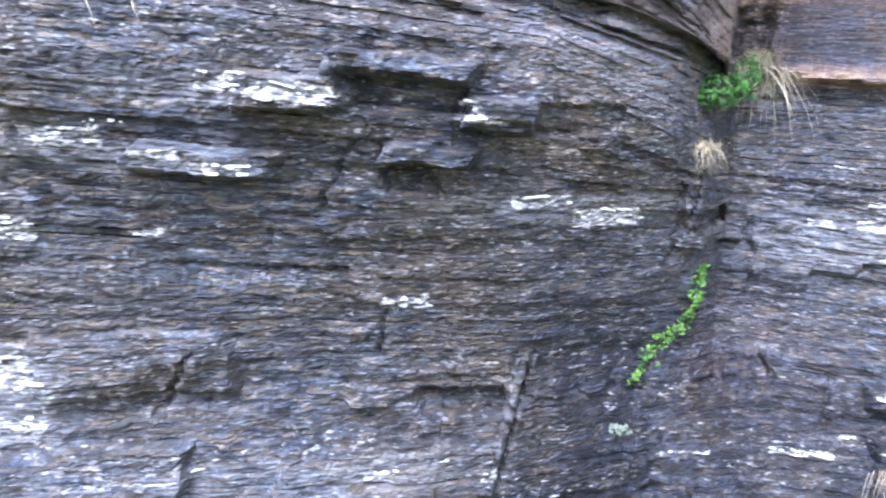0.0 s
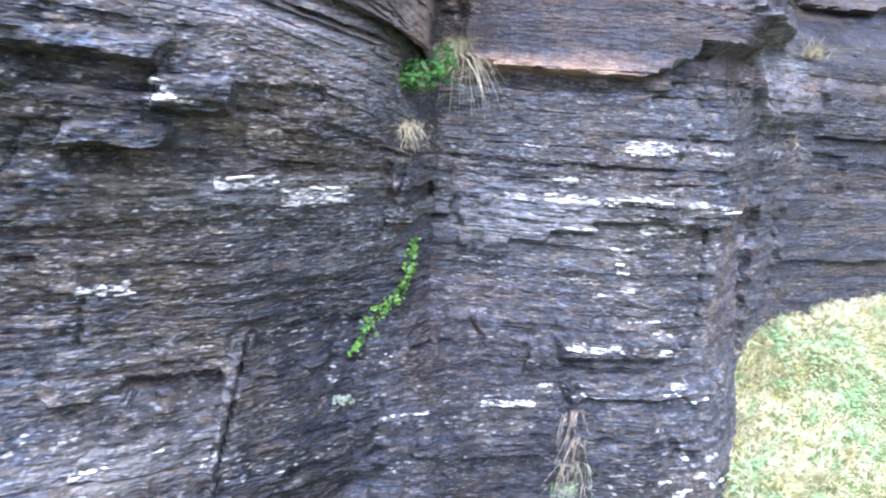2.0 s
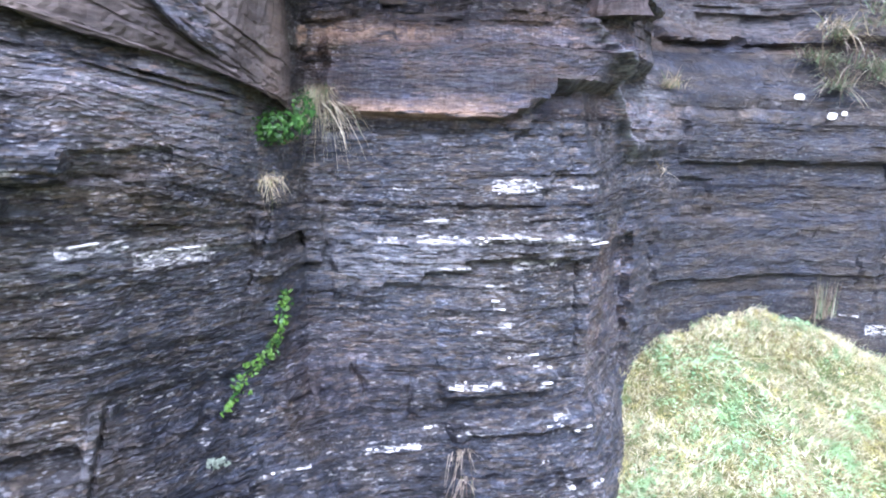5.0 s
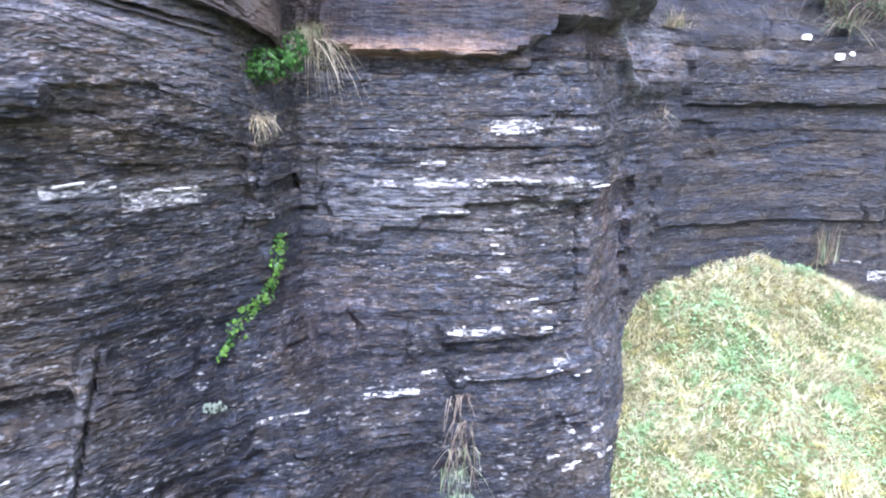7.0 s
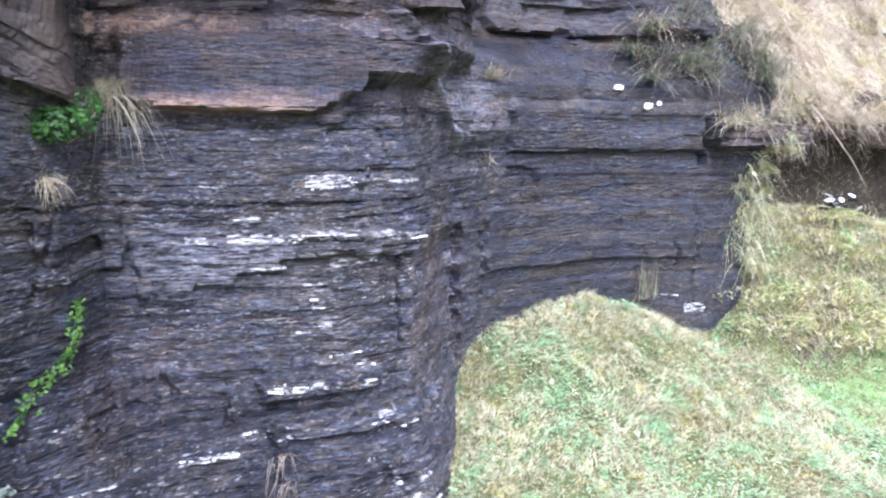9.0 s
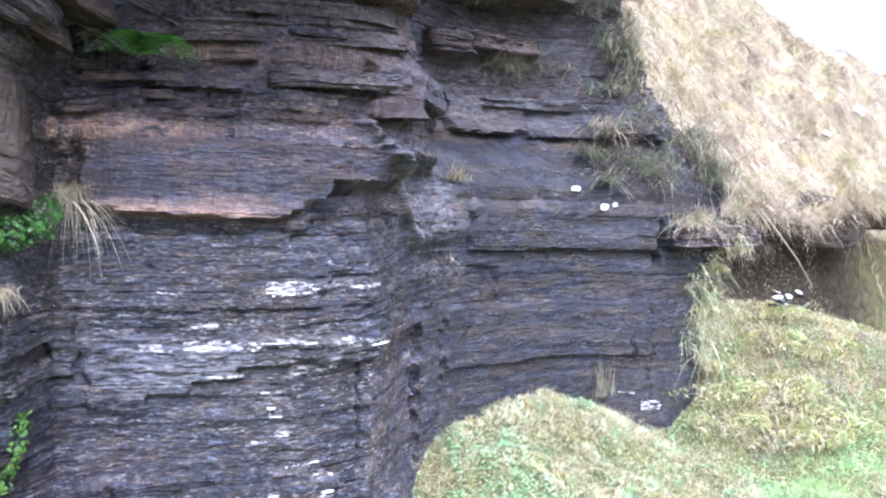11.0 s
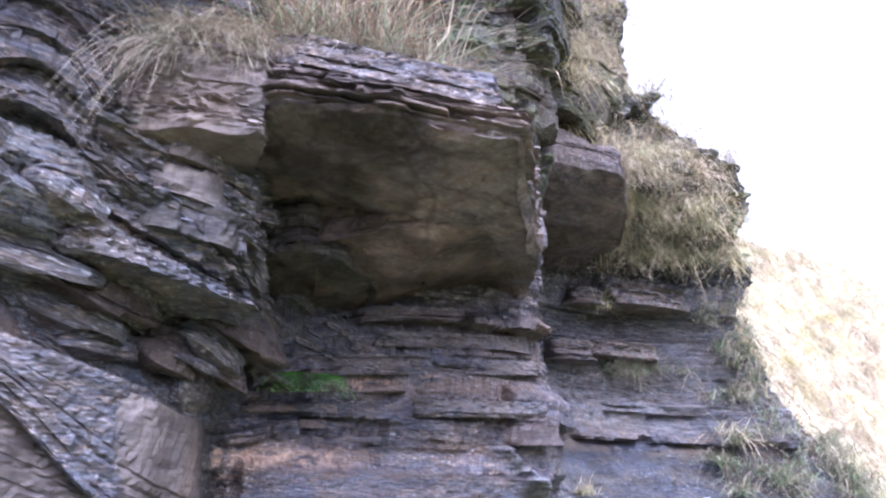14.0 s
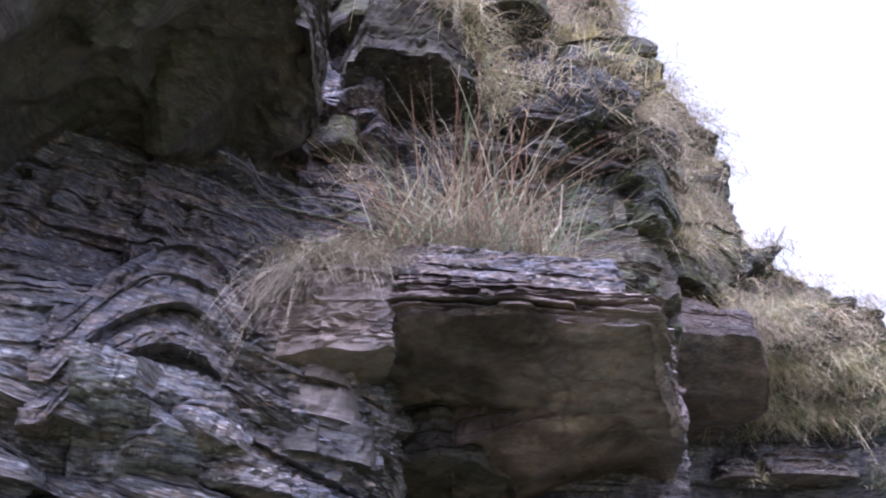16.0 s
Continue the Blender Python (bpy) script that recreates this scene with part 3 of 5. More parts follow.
    pale = pale + 0.5 * smooth01(2.24, 2.3, x) * (1 - smooth01(2.6, 2.85, x)) * smooth01(1.64, 1.67, z) * (1 - smooth01(1.8, 1.9, z))
    pale = pale + 0.2 * smooth01(0.95, 1.1, x) * (1 - smooth01(1.9, 2.1, x)) * smooth01(1.8, 1.84, z) * (1 - smooth01(2.0, 2.1, z))
    quartz = np.zeros(np.shape(x))
    for x0, x1, z0, z1 in STREAKS_MID + STREAKS_LEFT:
        dx = np.maximum(0, np.maximum(x0 - x, x - x1)) / 0.014
        dz = np.maximum(0, np.maximum(z0 - z, z - z1)) / 0.006
        quartz = np.maximum(quartz, 0.5 * np.exp(-(dx**2) - dz**2))
    return ochre, pale, moss, quartz


def calm_mask(x, z):
    """Where the beds are thick and their faces smooth."""
    band = smooth01(0.92, 1.0, x) * (1 - smooth01(1.9, 2.2, x)) * smooth01(1.77, 1.8, z) * (1 - smooth01(2.0, 2.04, z))
    bay = smooth01(2.5, 2.75, x) * smooth01(1.4, 1.6, z) * (1 - smooth01(2.15, 2.3, z))
    upper = smooth01(0.9, 1.1, x) * smooth01(2.04, 2.08, z) * (1 - smooth01(2.85, 3.0, z))
    foot = 0.85 * smooth01(2.4, 2.7, x) * (1 - smooth01(1.4, 1.6, z))
    return np.clip(0.95 * band + 0.8 * bay + 0.5 * upper + foot, 0, 1)


def brown_mask(x, z):
    """Where the rock is purple-brown instead of blue-grey."""
    band = smooth01(0.8, 0.95, x) * (1 - smooth01(2.1, 2.4, x)) * smooth01(1.755, 1.785, z) * (1 - smooth01(2.08, 2.2, z))
    upper = 0.5 * smooth01(0.8, 1.0, x) * smooth01(2.1, 2.2, z) * (1 - smooth01(3.0, 3.2, z))
    crumpled = (0.5 + 0.4 * smooth01(3.0, 3.15, z)) * (1 - smooth01(0.8, 1.0, x)) * smooth01(2.1, 2.4, z)
    corner = 0.6 * smooth01(1.85, 1.95, x) * (1 - smooth01(2.3, 2.5, x)) * smooth01(0.6, 0.9, z) * (1 - smooth01(1.25, 1.35, z))
    root = 0.5 * np.exp(-(((x - 0.95) / 0.25) ** 2 + ((z - 0.85) / 0.2) ** 2))
    fold = 0.9 * np.exp(-(((x - 0.45) / 0.3) ** 2 + ((z - 1.78) / 0.12) ** 2))
    prow = 0.8 * smooth01(2.24, 2.3, x) * (1 - smooth01(2.6, 2.85, x)) * smooth01(1.64, 1.67, z) * (1 - smooth01(1.8, 1.9, z))
    return np.clip(prow + fold + band + upper + crumpled + corner + root, 0, 1)


FACE = {}


def build_face():
    rng = np.random.default_rng(11)
    xs = np.concatenate([np.arange(-4, -1.1, 0.06), np.arange(-1.1, 2.35, 0.0085), np.arange(2.35, 4.35, 0.0145), np.arange(4.36, 5.6, 0.05)])
    heights = [-0.5]
    while heights[-1] < 6.2:
        z = heights[-1]
        t = rng.choice([0.008, 0.013, 0.02, 0.03, 0.05], p=[0.22, 0.3, 0.25, 0.15, 0.08]) * rng.uniform(0.8, 1.25)
        heights.append(z + t * (3.0 if z < 0.15 else 1.0 if z < 2.05 else 1.7 if z < 3.2 else 1.8 if z < 4.2 else 2.6))
    rows, zrows, tones = [], [], []
    blocky = np.zeros(len(xs))
    ledge, ledge_left = np.zeros(len(xs)), 0.0
    for k in range(len(heights) - 1):
        z0, z1 = heights[k], heights[k + 1]
        if ledge_left <= 0:
            ledge_left = rng.uniform(0.04, 0.2)
            joints = np.cumsum(rng.exponential(0.3, 200) + 0.05) - 4.2
            offsets = np.clip(rng.normal(0, 0.013, 202), -0.024, 0.024) * (0.7 if z0 < 1.75 else 1.0)
        ledge_left -= z1 - z0
        joints = np.sort(joints + rng.normal(0, 0.014, 200))
        ledge = offsets[np.searchsorted(joints, xs)]
        ledge = 0.4 * ledge + 0.3 * (np.roll(ledge, 1) + np.roll(ledge, -1))
        size = rng.choice([0.025, 0.06, 0.15, 0.5], p=[0.42, 0.38, 0.16, 0.04] if z0 < 1.75 else [0.15, 0.35, 0.3, 0.2])
        cuts = np.cumsum(rng.exponential(size, 500) + 0.015) - 4.2
        amp = rng.choice([0.003, 0.007, 0.013, 0.026], p=[0.3, 0.4, 0.23, 0.07]) * (0.65 if z0 < 1.75 else 1.0)
        steps = rng.normal(0, 1, 502)[np.searchsorted(cuts, xs)] * amp
        steps = 0.5 * steps + 0.25 * (np.roll(steps, 1) + np.roll(steps, -1))
        blocky = 0.45 * blocky + np.clip(steps, -0.04, 0.035)
        shade = np.clip(0.5 + 0.1 * rng.normal() + 0.13 * rng.normal(0, 1, 502)[np.searchsorted(cuts, xs)], 0, 1)
        h = z1 - z0
        gap = rng.choice([0.05, 0.25, 0.6], p=[0.5, 0.35, 0.15]) * min(h, 0.02) * (0.15 + 1.6 * (rng.random(502) ** 3)[np.searchsorted(cuts, xs)])
        for part_z, inset in ((z0 + 0.0005, 1.0), (z0 + 0.25 * h, 0.0), (z1 - 0.25 * h, 0.1), (z1 - 0.0005, 0.8)):
            zz = part_z + bed_dip(xs, part_z)
            still = calm_mask(xs, zz)
            torn = 0.12 + smooth01(-0.03, 0.16, fbm(14, xs * 4 + 3, zz * 11 + 3, 3))
            bold = 1 + 1.7 * smooth01(0.85, 1.0, xs) * smooth01(2.05, 2.15, zz) * (1 - smooth01(2.95, 3.1, zz))
            rows.append(face_y(xs, zz) + blocky * (1 - 0.7 * still) + ledge * bold * (1 - 0.8 * still) + inset * gap * torn * (1 - 0.75 * still) * bold + 0.0012 * rng.normal(0, 1, len(xs)))
            zrows.append(zz + 0.04 * h * rng.normal(0, 1, len(xs)))
            # tone drops above z 3.1, to the right of x 0.7
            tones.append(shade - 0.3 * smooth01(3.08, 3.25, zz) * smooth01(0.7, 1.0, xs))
    y, z = np.array(rows), np.array(zrows)
    x = np.broadcast_to(xs, y.shape)
    wild = 0.3 + 0.7 * smooth01(2.1, 2.4, z)
    y = y + 0.045 * fbm(3, x * 2.2, z * 5, 4) + (1 - 0.6 * calm_mask(x, z)) * (0.045 * wild * fbm(4, x * 9, z * 26, 4, 0.65) + 0.016 * wild * fbm(8, x * 31, z * 75, 2))
    y = y - 0.02 * np.abs(fbm(6, x * 5 + 3, z * 9 + 3, 3)) - 0.1 * smooth01(0.05, 0.2, fbm(7, x * 4, z * 7, 3)) * smooth01(2.0, 2.25, z) * (1 - smooth01(0.75, 1.0, x))
    y = y + smooth01(3.0, 3.6, z) * (0.2 + 0.8 * smooth01(0.7, 1.0, x)) * (0.22 * fbm(5, x * 1.6, z * 1.9, 4) - 0.16 * smooth01(0.02, 0.12, fbm(12, x * 3, z * 4.5, 3)))
    verts = np.stack([x, y, z], -1).reshape(-1, 3)
    ochre, pale, moss, quartz = tone_masks(x, z)
    FACE["xs"], FACE["y"], FACE["z"] = xs, y, z
    # the last mask darkens the face low down, mostly between x 0 and 2
    return mesh_of("rock_face", verts, grid_faces(*y.shape), SLATE, False, {"tone": np.array(tones), "ochre": ochre, "pale": pale, "moss": moss, "quartz": quartz, "calm": calm_mask(x, z), "brown": brown_mask(x, z), "foot_dark": np.clip(smooth01(-0.2, 0.5, x) * (1 - smooth01(1.6, 2.2, x + 0.4 * z)) * (1 - smooth01(0.5, 1.1, z - 0.25 * (1.4 - x))) + 0.35 * smooth01(0.2, 0.5, x) * (1 - smooth01(0.85, 1.0, x)) * (1 - smooth01(1.3, 1.5, z)), 0, 1)})


def on_face(x, z, reach=0.012):
    """The foremost depth of the finished face near (x, z)."""
    i = int(np.searchsorted(FACE["xs"], x))
    cols = slice(max(0, i - 1), i + 2)
    near = np.abs(FACE["z"][:, cols] - z) < reach
    return float(FACE["y"][:, cols][near].min()) if near.any() else float(face_y(x, z))


def strata_block(name, outline, z_low, z_high, seed, material=SLATE, bed=0.02, rough=0.012, dip=(0.0, 0.0), under=0.02, ochre=0.0, pale=0.0, moss=0.0, step=0.015, taper=0.0, calm=0.0, brow=0.0, rings=(26, 14), brown=0.0, lumps=0.035, notch=1.0):
    """A solid block of bedded rock. outline: plan corners; z_low, z_high: heights, or functions of (x, y); dip: slope of the beds."""
    rng = np.random.default_rng(seed)
    pts = np.array(outline, float)
    ring = []
    for a, b in zip(pts, np.roll(pts, -1, 0)):
        n = max(2, int(np.linalg.norm(b - a) / step))
        ring.append(a + (b - a) * np.arange(n)[:, None] / n)
    ring = np.concatenate(ring)
    n = len(ring)
    for _ in range(3):
        ring = 0.5 * ring + 0.25 * (np.roll(ring, 1, 0) + np.roll(ring, -1, 0))
    run = np.cumsum(np.r_[0, np.linalg.norm(np.diff(ring, axis=0), axis=1)])
    ring = ring + 0.03 * fbm(seed + 1, run[:, None] * 3 * np.ones((1, 2)), np.array([[0.3, 9.7]]), 4)
    mid = ring.mean(0)
    tang = np.roll(ring, -1, 0) - np.roll(ring, 1, 0)
    out = np.stack([tang[:, 1], -tang[:, 0]], -1)
    out /= np.linalg.norm(out, axis=1, keepdims=True) + 1e-9
    if ((ring - mid) * out).sum() < 0:
        out = -out
    low = z_low if callable(z_low) else (lambda x, y: z_low + 0 * x)
    high = z_high if callable(z_high) else (lambda x, y: z_high + 0 * x)
    rows, tones = [], []

    def cap(fn, sign, scales):
        for s in scales:
            q = mid + (ring - mid) * s
            zz = fn(q[:, 0], q[:, 1]) + under * sign * 2.4 * fbm(seed + 5, q[:, 0] * 3.1, q[:, 1] * 3.1, 4) + 0.3 * under * fbm(seed + 6, q[:, 0] * 14, q[:, 1] * 14, 3)
            rows.append(np.column_stack([q, zz]))
            tones.append(np.full(n, 0.5) + 0.3 * fbm(seed + 7, q[:, 0] * 4, q[:, 1] * 4, 3))

    cap(low, -1, np.linspace(0.02, 0.985, rings[0]))
    base, top = low(ring[:, 0], ring[:, 1]), high(ring[:, 0], ring[:, 1])
    thick = float(np.mean(top - base))
    f = 0.0
    blocky = np.zeros(n)
    while f < 0.999:
        g = min(1.0, f + bed * rng.uniform(0.4, 1.7) / thick)
        cuts = np.cumsum(rng.exponential(rng.choice([0.08, 0.25, 0.6]), 300) + 0.02)
        blocky = 0.4 * blocky + rng.normal(0, 1, 302)[np.searchsorted(cuts, run)] * rough
        shade = np.clip(0.48 + 0.06 * rng.normal() + 0.07 * rng.normal(0, 1, 302)[np.searchsorted(cuts, run)], 0, 1)
        nick = rng.choice([0.001, 0.004, 0.009]) * notch * min(1.0, lumps / 0.035) * (0.3 + rng.random(302) ** 2)[np.searchsorted(cuts, run)]
        for h, inset in ((f + 0.02 * (g - f), nick), (f + 0.3 * (g - f), 0.0), (g - 0.3 * (g - f), 0.0), (g - 0.02 * (g - f), nick)):
            q = ring + out * (np.clip(blocky, -0.05, 0.05) - inset - taper * max(0.0, h - brow) * thick - 0.02 * (brow > 0) * max(0.0, 1 - h / 0.25) ** 2 + 0.08 * lumps * rng.normal(0, 1, n) + lumps * fbm(seed + 9, run * 4, run * 0 + h * thick * 14, 4))[:, None]
            zz = base + (top - base) * h
            edge = dip[0] * (q[:, 0] - mid[0]) + dip[1] * (q[:, 1] - mid[1])
            zz = zz + (edge + 0.5 * bed * fbm(seed + 11, run * 5, run * 0 + 4 * h, 3) * 2) * 4 * h * (1 - h)
            rows.append(np.column_stack([q, zz]))
            tones.append(shade)
        f = g
    shrink = 1 - taper * thick / (np.linalg.norm(ring - mid, axis=1).mean() + 1e-9)
    cap(high, 1, np.linspace(0.98 * shrink, 0.02, rings[1]))
    arr = np.array(rows)
    verts = arr.reshape(-1, 3)
    faces = grid_faces(len(rows), n, True)
    one = np.ones(len(verts))
    return mesh_of(name, verts, faces, material, False, {"tone": np.array(tones), "ochre": one * ochre, "pale": one * pale, "moss": one * moss, "calm": one * calm, "brown": one * brown})


# ---- ground: lawn, the mound against the rock, the hillside, and land to the horizon ----
def ground_z(x, y):
    x, y = np.broadcast_arrays(np.asarray(x, float), np.asarray(y, float))
    lawn = 0.06 * smooth01(1.0, 4.0, x) + 0.05 * fbm(21, x * 0.9 + 9, y * 0.9 + 9, 4)
    rise = np.interp(x, [1.66, 1.82, 1.96, 2.14, 2.4, 2.65, 3.0, 3.4, 3.65, 4.1, 5, 6], [0, 0.1, 0.26, 0.43, 0.58, 0.68, 0.715, 0.7, 0.63, 0.49, 0.3, 0.2])
    z = lawn + rise * smooth01(1.4, 3.15, y)
    right = smooth01(3.9, 4.5, x)
    bank = (0.8 - 0.25 * smooth01(5.6, 6.8, x)) * smooth01(2.2, 3.2, y + 0.2 * (x - 5)) + 0.75 * smooth01(3.22, 3.42, y + 0.05 * (x - 5))
    slope = 1.05 * np.clip(y - 3.4, 0, 3.2) * (1 - 0.042 * np.clip(x - 6, 0, 20)) - 0.1 * np.clip(y - 6.6, 0, 30)
    hill = bank + slope + (0.3 * fbm(22, x * 1.3, y * 1.3, 5) + 0.14 * np.abs(fbm(25, x * 3.1, y * 3.1, 3)) + 0.22 * smooth01(-0.02, 0.14, fbm(26, x * 2.1, y * 2.6, 2))) * smooth01(3.0, 3.8, y)
    z = z + right * hill * (1 - 0.5 * smooth01(9, 25, x))
    start = np.where(x < 1.0, np.interp(x, PLAN_X, PLAN_Y) + 0.95, 3.6)
    inside = (1 - right) * smooth01(start, start + 1.0, y) * (3.3 + 2.4 * (1 - smooth01(1.5, 3.2, x)))
    z = z + inside
    far = np.maximum(0, np.hypot(x, y) - 25)
    return z - 0.02 * far * (far < 200) - 4.0 * (far >= 200)


def build_ground():
    def steps(lo, hi, fine_lo, fine_hi, fine):
        mid = np.arange(fine_lo, fine_hi, fine)
        down, up, d = [fine_lo], [fine_hi], fine
        while down[-1] > lo or up[-1] < hi:
            d *= 1.16
            down.append(max(lo, down[-1] - d)), up.append(min(hi, up[-1] + d))
        return np.unique(np.concatenate([down, mid, up]))
    xs, ys = steps(-1500, 1500, 1.0, 9.5, 0.042), steps(-1500, 1500, 0.2, 7.6, 0.042)
    x, y = np.meshgrid(xs, ys)
    z = ground_z(x, y)
    near = (np.abs(x - 4) < 8) & (np.abs(y - 3) < 6)
    z = z + near * (0.08 * fbm(23, x * 3.3, y * 3.3, 4) + 0.05 * fbm(24, x * 10, y * 10, 3))
    dry = smooth01(3.2, 3.7, y) * smooth01(3.6, 4.3, x) * (1 - 0.4 * smooth01(5, 8, y))
    soil = np.exp(-(((y - 3.3 + 0.05 * (x - 5)) / 0.16) ** 4)) * smooth01(4.3, 4.6, x) * (1 - smooth01(6.3, 7.2, x))
    return mesh_of("ground", np.stack([x, y, z], -1).reshape(-1, 3), grid_faces(*x.shape), TURF, True, {"dry": dry, "soil": soil})


ground = tagged(new("ground", build_ground()), "mossy turf and dry grass rising to a hillside", "ground", kind="structure")
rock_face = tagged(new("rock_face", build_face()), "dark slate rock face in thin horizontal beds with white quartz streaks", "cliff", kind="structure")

# ---- the great blocks of the cliff ----
def slab_low(x, y):
    return np.interp(y, [1.45, 1.95, 2.25, 2.75, 3.2], [2.93, 2.86, 2.81, 2.75, 2.7]) - 0.14 * (x - 1.0) * (1 - smooth01(1.9, 2.4, y))


def slab_high(x, y):
    return 3.03 + 0.10 * smooth01(1.5, 2.0, y) + 0.1 * smooth01(1.9, 2.4, y) - 0.08 * (x - 1.0)


part("overhang_slab", strata_block("overhang_slab", [(0.64, 2.0), (0.70, 1.80), (0.76, 1.70), (1.02, 1.57), (1.36, 1.48), (1.52, 1.72), (1.70, 1.96), (1.92, 2.28), (2.1, 2.7), (1.4, 3.0), (0.85, 2.75)],
     slab_low, slab_high, 31, BROWN, 0.02, 0.012, taper=0.6, under=0.06, pale=0.3, brow=0.5), rock_face, "brown overhanging rock slab with a flat stained underside")
part("slab_cap", strata_block("slab_cap", [(0.70, 2.05), (0.76, 1.84), (0.84, 1.74), (1.05, 1.63), (1.34, 1.56), (1.47, 1.76), (1.6, 1.98), (1.78, 2.3), (1.9, 2.75), (1.4, 2.95), (0.9, 2.75)],
     lambda x, y: slab_high(x, y) - 0.02, lambda x, y: slab_high(x, y) + 0.09, 41, SLATE, 0.028, 0.004, taper=0.25, under=0.02, pale=0.06, brown=0.5, lumps=0.05, notch=0.1), rock_face, "dark thin-bedded strata capping the slab")
part("slab_shoulder", strata_block("slab_shoulder", [(0.36, 2.2), (0.38, 1.90), (0.43, 1.81), (0.56, 1.76), (0.73, 1.74), (0.75, 1.9), (0.74, 2.3), (0.4, 2.5)],
     lambda x, y: 2.85 + 0 * x, lambda x, y: 3.07 + 0.1 * (y - 1.9), 35, PURPLE, 0.03, 0.004, taper=-0.05, under=0.06, pale=0.08, lumps=0.05, notch=0.1), rock_face, "pink-brown layered shoulder at the end of the slab")
part("slab_keel", strata_block("slab_keel", [(1.02, 2.2), (1.22, 2.05), (1.45, 1.98), (1.66, 1.99), (1.88, 2.25), (2.0, 2.6), (1.6, 2.95), (1.2, 2.8)],
     lambda x, y: np.interp(y, [1.95, 2.1, 2.4, 2.75, 3], [2.80, 2.74, 2.66, 2.60, 2.58]) + 0.22 * np.clip(x - 1.35, 0, 1), 2.9, 36, BROWN, 0.04, 0.01, under=0.05), rock_face, "dark bulging keel under the slab")
part("keel_wedge", strata_block("keel_wedge", [(0.84, 2.3), (0.98, 2.18), (1.14, 2.22), (1.30, 2.45), (1.36, 2.7), (1.0, 2.8)],
     lambda x, y: 2.68 - 0.22 * (y - 2.2), 2.86, 37, UMBER, 0.03, 0.016, under=0.06), rock_face, "dark brown rock wedge under the slab")
part("overhang_block", strata_block("overhang_block", [(1.9, 2.75), (2.1, 2.5), (2.5, 2.5), (2.66, 2.68), (2.8, 2.95), (2.8, 3.4), (2.0, 3.4)],
     lambda x, y: np.maximum(3.36 - 0.62 * (y - 2.5), 3.15), lambda x, y: 3.47 + 0 * x, 32, UMBER, 0.05, 0.005, brown=0.5, taper=0.12, under=0.06, lumps=0.02), rock_face, "dark brown overhanging rock block")
part("roof_block", strata_block("roof_block", [(-1.5, 1.4), (-0.6, 1.2), (0.1, 1.18), (0.34, 1.28), (0.42, 1.6), (0.5, 2.05), (0.45, 2.7), (-1.5, 2.7)],
     lambda x, y: np.interp(x, [-0.6, -0.32, -0.16, 0.09, 0.385, 0.5], [2.9, 3.19, 3.44, 3.54, 3.63, 3.71]) + 0.04 * (1.9 - y), lambda x, y: 4.2 + 0 * x, 33, UMBER, 0.05, 0.015, under=0.16, pale=0.15, moss=0.3, step=0.02, rings=(40, 8), brown=0.2), rock_face, "dark overhanging rock roof with lichen stains")
part("wedge_block", strata_block("wedge_block", [(-0.3, 1.7), (0.0, 1.76), (0.3, 1.91), (0.60, 2.13), (0.75, 2.35), (0.81, 2.57), (0.8, 3.0), (-0.3, 3.0)],
     lambda x, y: 1.86 - 0.22 * (x - 0.5), lambda x, y: 2.2 - 0.25 * (x - 0.5), 34, PURPLE, 0.045, 0.002, dip=(-0.25, 0), pale=0.12, under=0.03, lumps=0.026), rock_face, "purple-grey rock wedge jutting from the face")

part("wedge_top", strata_block("wedge_top", [(-0.3, 1.69), (0.0, 1.74), (0.3, 1.885), (0.5, 2.03), (0.6, 2.16), (0.5, 2.5), (-0.3, 2.5)],
     lambda x, y: 2.06 - 0.16 * (x - 0.3) + 0.1 * np.sin(9 * x), lambda x, y: 2.225 - 0.25 * (x - 0.5), 62, SLATE, 0.02, 0.004, dip=(-0.3, 0), pale=0.3, calm=0.35, brown=0.65, under=0.03, lumps=0.03), rock_face, "blue-grey beds over the purple wedge")

# arched beds beside the slab, one shell over the other
def arch(height):
    return lambda x, y: np.maximum(height - 4.2 * (x - 0.2) ** 2, height - 0.24)


for k, (z0, z1, out) in enumerate([(2.80, 2.89, 0.02), (2.90, 2.98, 0.0), (2.985, 3.04, 0.03), (3.045, 3.09, 0.07)]):
    part("arched_bed", strata_block("arched_bed", [(-0.1, 2.1), (-0.08, 1.6 + out), (0.06, 1.66 + out), (0.22, 1.73 + out), (0.36, 1.83 + out), (0.44, 1.95 + out), (0.44, 2.2)],
         arch(z0), arch(z1), 44 + k, SLATE, 0.06, 0.006, under=0.02, pale=0.2, brown=0.6, step=0.015, rings=(10, 10), taper=0.2, calm=0.3, lumps=0.06), rock_face, "pale arched slate bed beside the slab")

